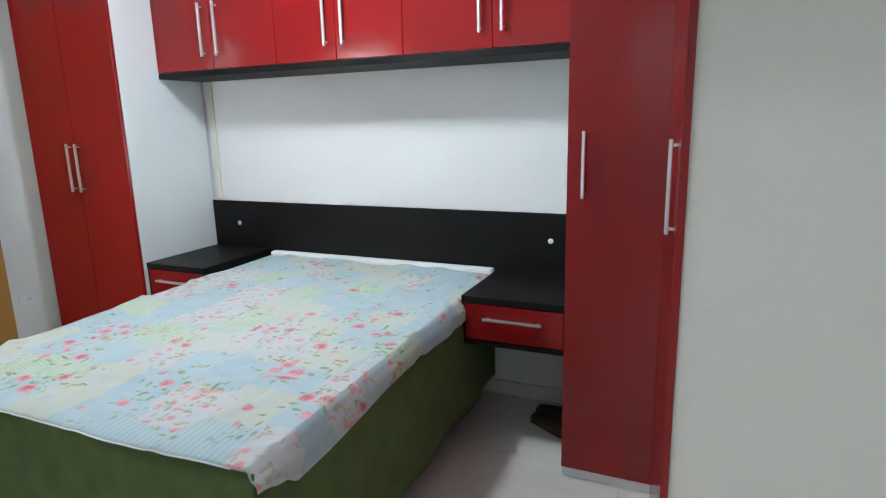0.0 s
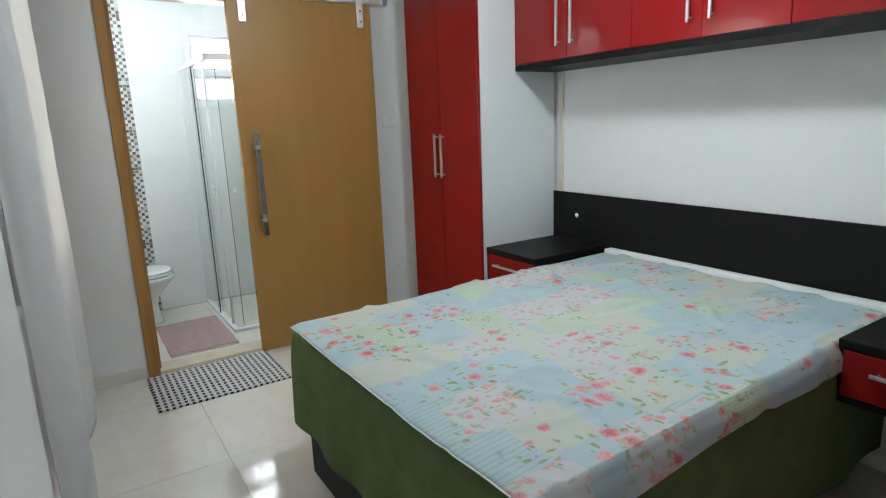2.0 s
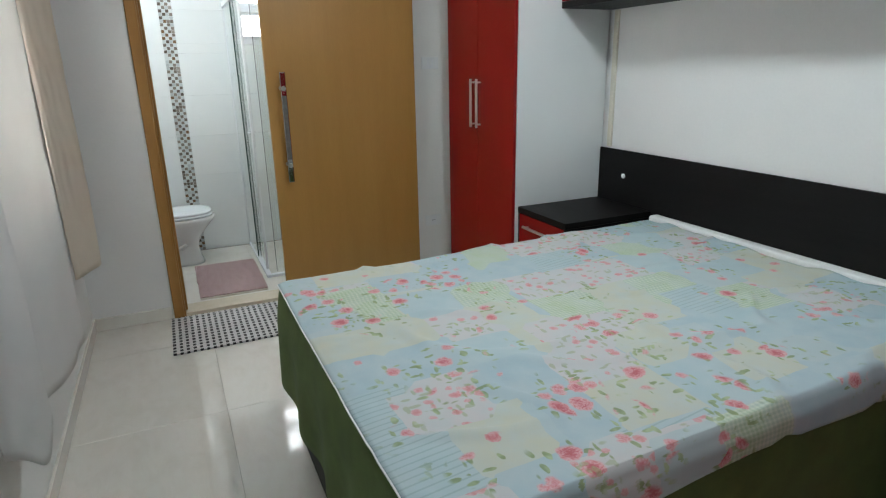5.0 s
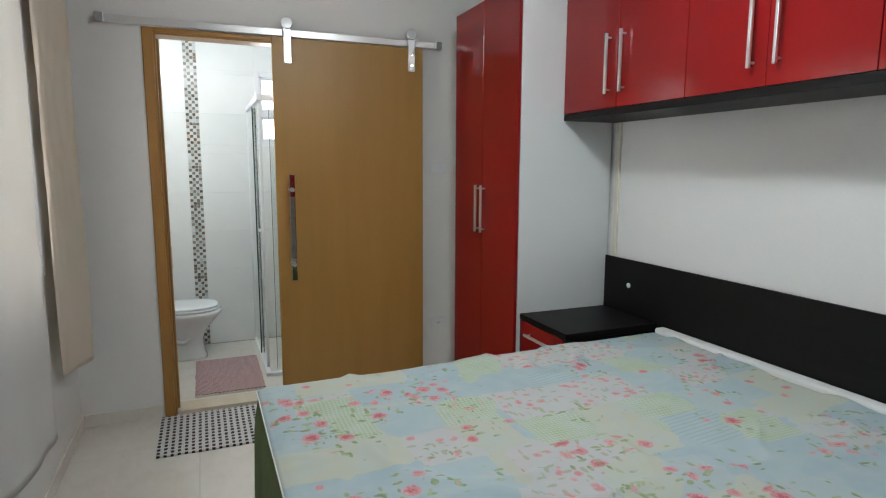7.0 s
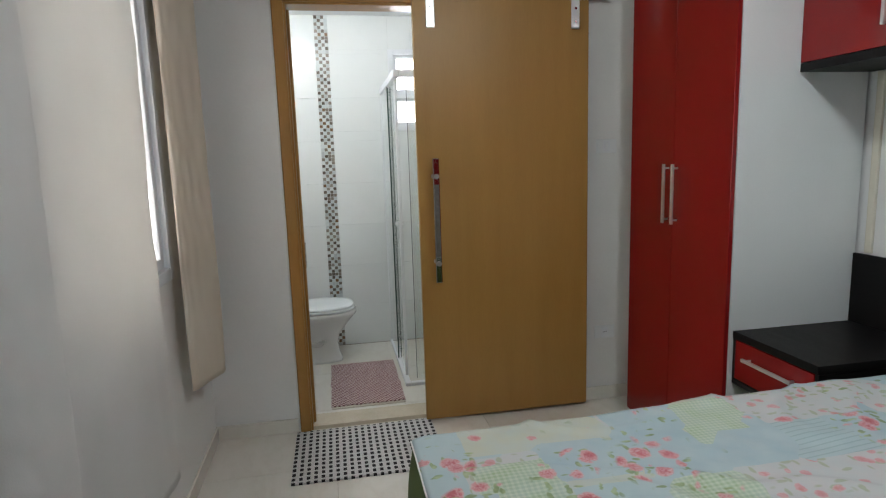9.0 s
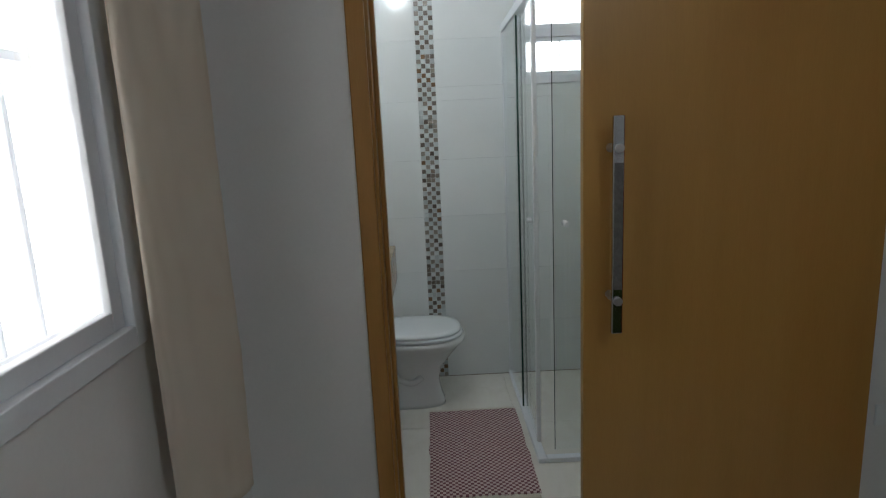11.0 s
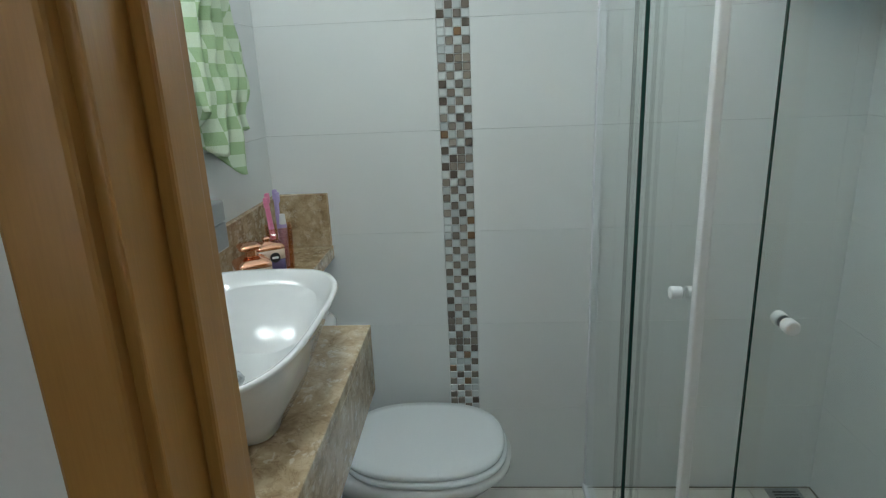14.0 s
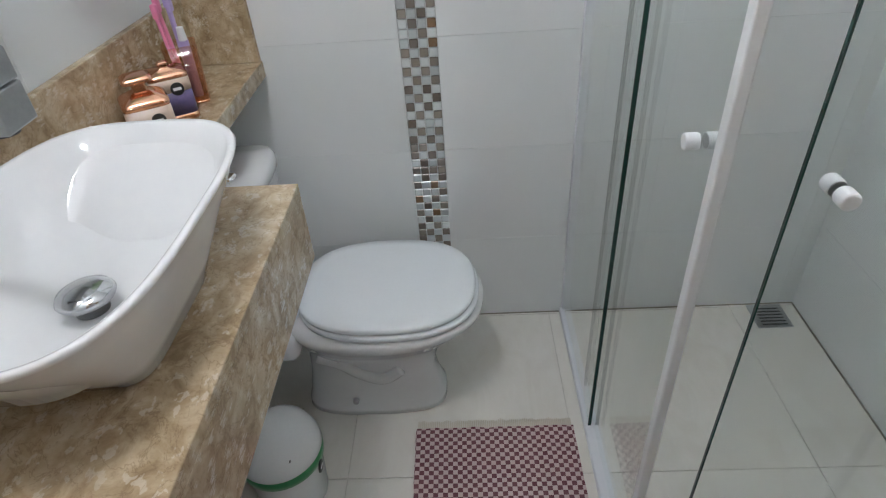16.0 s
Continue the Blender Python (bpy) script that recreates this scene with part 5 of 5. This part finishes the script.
def bath_wall_items():
    y = BATH_L + 0.011
    o = thing("wall_socket", (-4.655, y, 1.27), "white plastic socket plate on the tiled wall", "socket")
    part("plate", box(-4.712, -4.598, y, y + 0.009, 1.232, 1.306, 0.003), PLASTIC, o)
    part("insert", box(-4.672, -4.640, y + 0.009, y + 0.011, 1.247, 1.291, 0.002), WHITE_FRAME, o)
    part("socket_hole", box(-4.660, -4.652, y + 0.011, y + 0.0125, 1.262, 1.280, 0.001), PEWTER, o)
    s = thing("wall_shelf", (-4.4, y, 1.31), "white ledge below the mirror on the tiled wall", "shelf")
    part("board", box(-4.660, -4.12, y, y + 0.075, 1.312, 1.332, 0.003), PLASTIC, s)
    m = thing("mirror", (-4.3, y, 1.36), "frameless wall mirror above the washbasin", "mirror")
    part("backing", box(-4.505, -4.08, y, y + 0.004, 1.362, 2.05), PLASTIC, m)
    mir = Nodes("mirror_silver")
    mir.set(Base_Color=(0.90, 0.91, 0.91), Metallic=1.0, Roughness=mir.math("MULTIPLY", mir.noise(2, 2), 0.02))
    part("silvered_glass", box(-4.504, -4.081, y + 0.0041, y + 0.008, 1.363, 2.049, 0.001), mir.m, m)
    edge = part("mosaic_border", box(-4.588, -4.5055, y, y + 0.006, 1.362, 2.05), GROUT_MOSAIC, m, "mosaic border beside the mirror")
    rng, step = random.Random(3), 0.0265
    for k in range(25):
        for c in range(3):
            bx, bz = -4.5865 + (c + 0.5) * step, 1.364 + (k + 0.5) * step
            piece = tile_piece("mosaic_tile", edge, MOSAIC_DARK if (k + c + (rng.random() < 0.12)) % 2 else MOSAIC_PALE, (-0.012, 0.0, -0.012), (0.012, 0.0045, 0.012), 0.001)
            piece.location = Vector((bx, y + 0.0075, bz)) - origin_of(edge)
    t = thing("hand_towel", (-4.88, 0.13, 1.72), "green and white checked terry hand towel hanging on a hook", "towel")
    bm = bmesh.new()
    nu, nv = 46, 40
    cols = []
    for i in range(nu + 1):
        u = i / nu
        col = []
        for k in range(nv + 1):
            v = k / nv
            wide = 0.02 + 0.105 * min(1.0, v * 1.8) ** 0.7
            x = -4.895 + (u - 0.5) * 2 * wide + 0.012 * noise.noise((u * 3, v * 3, 3.0))
            low = 1.20 + 0.22 * abs(u - 0.40) + 0.025 * math.sin(15 * u)
            z = 1.725 + (low - 1.725) * v
            yy = 0.138 + (0.016 + 0.012 * v) * math.sin(21 * u + 1.6 * math.sin(3 * v)) + 0.018 * noise.noise((u * 5, v * 6, 8.0))
            col.append(bm.verts.new((x, max(yy, 0.106), z)))
        cols.append(col)
    for p, q in zip(cols, cols[1:]):
        for k in range(nv):
            bm.faces.new((p[k], q[k], q[k + 1], p[k + 1]))
    ob = part("cloth", bm, TOWEL, t, "", True)
    mod = ob.modifiers.new("thickness", "SOLIDIFY")
    mod.thickness, mod.offset = 0.004, 0
    h = thing("towel_hook", (-4.875, y, 1.73), "chrome towel hook on the tiled wall", "hook")
    part("rosette", turned_y(-4.875, y, 1.74, [(0.022, 0.0), (0.022, 0.006), (0.012, 0.010), (0.004, 0.011)]), CHROME, h, "", True)
    part("peg", curve_tube([(-4.875, y + 0.008, 1.74), (-4.875, y + 0.03, 1.728), (-4.875, y + 0.05, 1.728), (-4.875, y + 0.06, 1.745)], 0.005, 10), CHROME, h, "", True)


bath_wall_items()

# ---- shower ----
SX, SY = -4.336, 1.091


def shower():
    s = thing("shower_enclosure", (SX, SY, 0), "corner shower enclosure of clear greenish glass with white profiles", "shower enclosure")
    R, L = BATH_R - 0.011, XB + 0.011
    for z0, z1, nm in ((0.0, 0.022, "bottom_rail"), (1.890, 1.932, "top_rail")):
        part(nm, box(L, SX + 0.018, SY - 0.018, SY + 0.018, z0, z1, 0.004), WHITE_FRAME, s, "white aluminium rail")
        part(nm, box(SX - 0.018, SX + 0.018, SY + 0.0185, R, z0, z1, 0.004), WHITE_FRAME, s, "white aluminium rail")
    part("wall_profile", box(L, L + 0.016, SY - 0.012, SY + 0.012, 0.0225, 1.889, 0.002), WHITE_FRAME, s)
    part("wall_profile", box(SX - 0.012, SX + 0.012, R - 0.016, R, 0.0225, 1.889, 0.002), WHITE_FRAME, s)

    def pane(x0, x1, y0, y1, edge):
        p = part("glass_panel", box(x0, x1, y0, y1, 0.024, 1.888), SHOWER_GLASS, s, "clear greenish safety glass")
        part("glass_edge", box(*edge, 0.024, 1.888), GLASS_EDGE, p, "dark green polished glass edge")
        return p

    pane(L + 0.017, -4.812, SY - 0.010, SY - 0.002, (-4.8115, -4.8075, SY - 0.0102, SY - 0.0018))
    d1 = pane(-4.945, -4.474, SY + 0.004, SY + 0.012, (-4.9495, -4.9455, SY + 0.0038, SY + 0.0122))
    part("seal_strip", box(-4.4735, -4.452, SY + 0.000, SY + 0.018, 0.024, 1.888, 0.003), PLASTIC, d1, "white seal strip on the door edge")
    d2 = pane(SX - 0.055, SX - 0.049, 1.158, 1.640, (SX - 0.0545, SX - 0.0495, 1.1550, 1.1575))
    pane(SX - 0.006, SX + 0.002, 1.460, R - 0.017, (SX - 0.0062, SX + 0.0022, 1.4545, 1.4595))
    for d, at, ax in ((d1, Vector((-4.529, SY + 0.008, 1.010)), Vector((0, 1, 0))), (d2, Vector((SX - 0.052, 1.206, 1.010)), Vector((1, 0, 0)))):
        for k in (-1, 1):
            a = at + ax * (0.0045 * k)
            kn = part("knob", rod(a, a + ax * (0.021 * k), 0.0118, 24, None, 0.003), PLASTIC, d, "round white knob")
            part("knob_washer", rod(a - ax * (0.0002 * k), a + ax * (0.0045 * k), 0.0105, 20), PEWTER, kn)


shower()


def shower_fittings():
    d = thing("floor_drain", (-5.225, 1.752, 0), "square metal floor drain in the shower corner", "drain")
    part("frame", box(-5.282, -5.175, 1.690, 1.800, -0.002, 0.003, 0.001), PEWTER, d)
    part("grate", box(-5.272, -5.185, 1.700, 1.790, 0.003, 0.005, 0.001), PEWTER, d)
    for i in range(6):
        part("slot", box(-5.262 + i * 0.0145, -5.256 + i * 0.0145, 1.706, 1.784, 0.0048, 0.0056), DARK, d)
    c = thing("corner_shelf", (-5.2, 1.75, 1.58), "blue acrylic corner shelf in the shower", "shelf")
    bm = bmesh.new()
    n = 18
    rim = [(-5.289, 1.845)] + [(-5.289 + 0.27 * math.sin(math.pi / 2 * i / n), 1.845 - 0.235 * math.cos(math.pi / 2 * i / n)) for i in range(n + 1)]
    loft([[(x, y, 1.572) for x, y in rim], [(x, y, 1.578) for x, y in rim]], bm=bm)
    part("board", bm, BLUE_GLASS, c)
    b = thing("shampoo_bottle", (-5.18, 1.800, 1.579), "dark shampoo bottle standing on the corner shelf", "bottle")
    part("body", loft([oval(-5.18, 1.800, a, a * 0.7, z, 2.6, 28) for a, z in ((0.030, 1.579), (0.032, 1.585), (0.032, 1.70), (0.020, 1.722))]), DARK, b, "", True)
    part("cap", rod((-5.18, 1.800, 1.722), (-5.18, 1.800, 1.752), 0.016, 18, None, 0.002), DARK, b)
    b = thing("shampoo_bottle", (-5.225, 1.752, 1.579), "small orange bottle standing on the corner shelf", "bottle")
    part("body", loft([oval(-5.225, 1.752, a, a * 0.8, z, 2.4, 28) for a, z in ((0.020, 1.579), (0.022, 1.584), (0.022, 1.66), (0.012, 1.675))]), ORANGE, b, "", True)
    part("cap", rod((-5.225, 1.752, 1.675), (-5.225, 1.752, 1.695), 0.011, 16, None, 0.002), PLASTIC, b)
    h = thing("electric_shower", (-5.0, 1.6, 2.3), "white electric shower on a wall arm", "electric shower")
    part("arm", curve_tube([(-5.05, 1.843, 2.34), (-5.05, 1.74, 2.35), (-5.05, 1.62, 2.345)], 0.011), PLASTIC, h, "", True)
    part("head", turned(-5.05, 1.60, [(0.075, 2.262), (0.078, 2.268), (0.060, 2.300), (0.042, 2.350), (0.02, 2.362)], 32), PLASTIC, h, "", True)


shower_fittings()


def bath_window():
    y0, y1, z0, z1 = BWIN
    w = thing("window_2", (XB, y0, z0), "white framed bathroom window with a tilting frosted sash", "window")
    w["kind"] = "structure"
    x0, x1 = XB - 0.06, XB + 0.022

    def bars(a, b, c, d, t, xa, xb, parent, name):
        bm = bmesh.new()
        for e in ((a, a + t, c, d), (b - t, b, c, d), (a + t, b - t, c, c + t), (a + t, b - t, d - t, d)):
            box(xa, xb, e[0], e[1], e[2], e[3], 0.003, bm=bm)
        return part(name, bm, WHITE_FRAME, parent)

    bars(y0 - 0.004, y1 + 0.004, z0 - 0.004, z1 + 0.004, 0.040, x0, x1, w, "frame")
    part("transom", box(x0, x1 - 0.004, y0 + 0.037, y1 - 0.037, 1.862, 1.905, 0.003), WHITE_FRAME, w)
    for c, d in ((z0 + 0.037, 1.861), (1.906, z1 - 0.037)):
        s = bars(y0 + 0.037, y1 - 0.037, c, d, 0.022, x0 + 0.02, x1 - 0.022, w, "sash")
        p = part("pane", box(x0 + 0.035, x0 + 0.040, y0 + 0.058, y1 - 0.058, c + 0.021, d - 0.021), FROST, s, "frosted glass pane")
        p.visible_shadow = False
    part("mullion", box(x0 + 0.042, x0 + 0.047, 1.388, 1.393, z0 + 0.058, 1.84), WHITE_FRAME, w)
    tagged(part("backdrop", box(XB - 0.75, XB - 0.73, y0 - 0.6, y1 + 0.6, z0 - 0.5, z1 + 0.5), DAY_BATH), "pale daylight outside the bathroom window", "backdrop", "", "structure")


bath_window()

# ---- tiles: shared pieces, last ----
def cuts(a, b, start, step):
    k = math.floor((a - start) / step)
    marks = [a]
    while True:
        k += 1
        v = start + k * step
        if v >= b - 0.004:
            break
        if v > a + 0.004:
            marks.append(v)
    return marks + [b]


def tile_floor(parent, x0, x1, y0, y1, ox, oy, sx, sy, material, gap=0.0015):
    for xa, xb in zip(cuts(x0, x1, ox, sx), cuts(x0, x1, ox, sx)[1:]):
        for ya, yb in zip(cuts(y0, y1, oy, sy), cuts(y0, y1, oy, sy)[1:]):
            tile_piece("tile", parent, material, (xa + gap / 2, ya + gap / 2, -0.011), (xb - gap / 2, yb - gap / 2, 0.0), 0.0008)


tile_floor(floor, XW, -0.03, YS, YN, -2.63, 0.65, 0.80, 0.80, PORCELAIN)
tile_floor(floor, -0.03, 0.75, YS, YN, -0.03, 0.65, 0.80, 0.80, PORCELAIN)
tile_floor(floor, -0.52, 0.36, YS - 0.14, YS, -0.03, -0.15, 0.80, 0.80, PORCELAIN)
tile_floor(hall_floor, -0.88, 0.95, -1.7, YS - 0.14, -0.03, -0.15, 0.80, 0.80, PORCELAIN)
tile_floor(bath_floor, XB, BATH_IN - 0.03, BATH_L, BATH_R, -4.68, 0.45, 0.60, 0.60, BATH_FLOOR, 0.002)


def tile_wall(parent, axis, at, face, u0, u1, z0, z1, u_cuts, z_cuts, hole=None, gap=0.0005):
    """Tiles over a wall at axis = at, their faces at face, leaving out a hole (u0, u1, z0, z1)."""
    us = sorted({u0, u1, *u_cuts, *(hole[:2] if hole else ())})
    zs = sorted({z0, z1, *z_cuts, *(hole[2:] if hole else ())})
    for ua, ub in zip(us, us[1:]):
        for za, zb in zip(zs, zs[1:]):
            if hole and hole[0] <= (ua + ub) / 2 <= hole[1] and hole[2] <= (za + zb) / 2 <= hole[3]:
                continue
            a, b = sorted((at, face))
            lo, hi = ((a, ua + gap / 2, za + gap / 2), (b, ub - gap / 2, zb - gap / 2)) if axis == "x" else ((ua + gap / 2, a, za + gap / 2), (ub - gap / 2, b, zb - gap / 2))
            tile_piece("tile", parent, BATH_WALL, lo, hi, 0.0003)


ROWS_Z = [0.005 + 0.311 * k for k in range(1, 8)]
MY0, MY1 = 0.627, 0.723
tile_wall(wall_back, "x", XB, XB + 0.010, BATH_L, MY0, 0.0, 2.45, [], ROWS_Z)
tile_wall(wall_back, "x", XB, XB + 0.010, MY1, BATH_R, 0.0, 2.45, [1.32], ROWS_Z, BWIN)
tile_wall(wall_left, "y", BATH_L, BATH_L + 0.010, XB + 0.0105, BATH_IN, 0.0, 2.45, [-4.69], ROWS_Z)
tile_wall(wall_right, "y", BATH_R, BATH_R - 0.010, XB + 0.0105, BATH_IN, 0.0, 2.45, [-4.69], ROWS_Z)


def mosaic():
    rng = random.Random(7)
    step = (MY1 - MY0) / 4
    bed_ = tagged(part("mosaic_strip", box(XB, XB + 0.006, MY0, MY1, 0.0, 2.45), GROUT_MOSAIC), "vertical strip of brown and pale glass mosaic on the tiled wall", "mosaic", "", "structure")
    rest = {0: bmesh.new(), 1: bmesh.new()}
    rows = int(2.45 / step)
    for k in range(rows):
        for c in range(4):
            dark = (k + c) % 2
            if rng.random() < 0.045:
                dark = 1 - dark
            y, z = MY0 + (c + 0.5) * step, (k + 0.5) * step
            w = step / 2 - 0.0012
            if 14 <= k < 88:
                t = tile_piece("mosaic_tile", bed_, MOSAIC_DARK if dark else MOSAIC_PALE, (XB + 0.004, y - w, z - w), (XB + 0.0105, y + w, z + w), 0.0012)
                t.location.x += rng.uniform(-0.0006, 0.0003)
            else:
                box(XB + 0.004, XB + 0.0102, y - w, y + w, z - w, z + w, bm=rest[dark])
    for dark, m in ((0, REST_PALE), (1, REST_DARK)):
        tagged(part("mosaic_rest", rest[dark], m, bed_), "", "", "", "stuff")


mosaic()
structure("floor_joint_west", box(XB + 0.0102, XB + 0.0135, BATH_L + 0.011, BATH_R - 0.011, -0.001, 0.003), JOINT, "dark grout joint between floor and tiled wall", "trim")
structure("floor_joint_north", box(XB + 0.014, BATH_IN - 0.03, BATH_R - 0.0135, BATH_R - 0.0102, -0.001, 0.003), JOINT, "dark grout joint between floor and shower wall", "trim")

# everything fitted in the bathroom, its walls and tiles, moves north together
for ob in list(bpy.data.objects):
    if not ob.parent and (ob not in BEFORE_BATH or ob.name in ("bathroom_wall_west", "bathroom_wall_south", "bathroom_wall_north")):
        ob.location.y += BATH_SHIFT
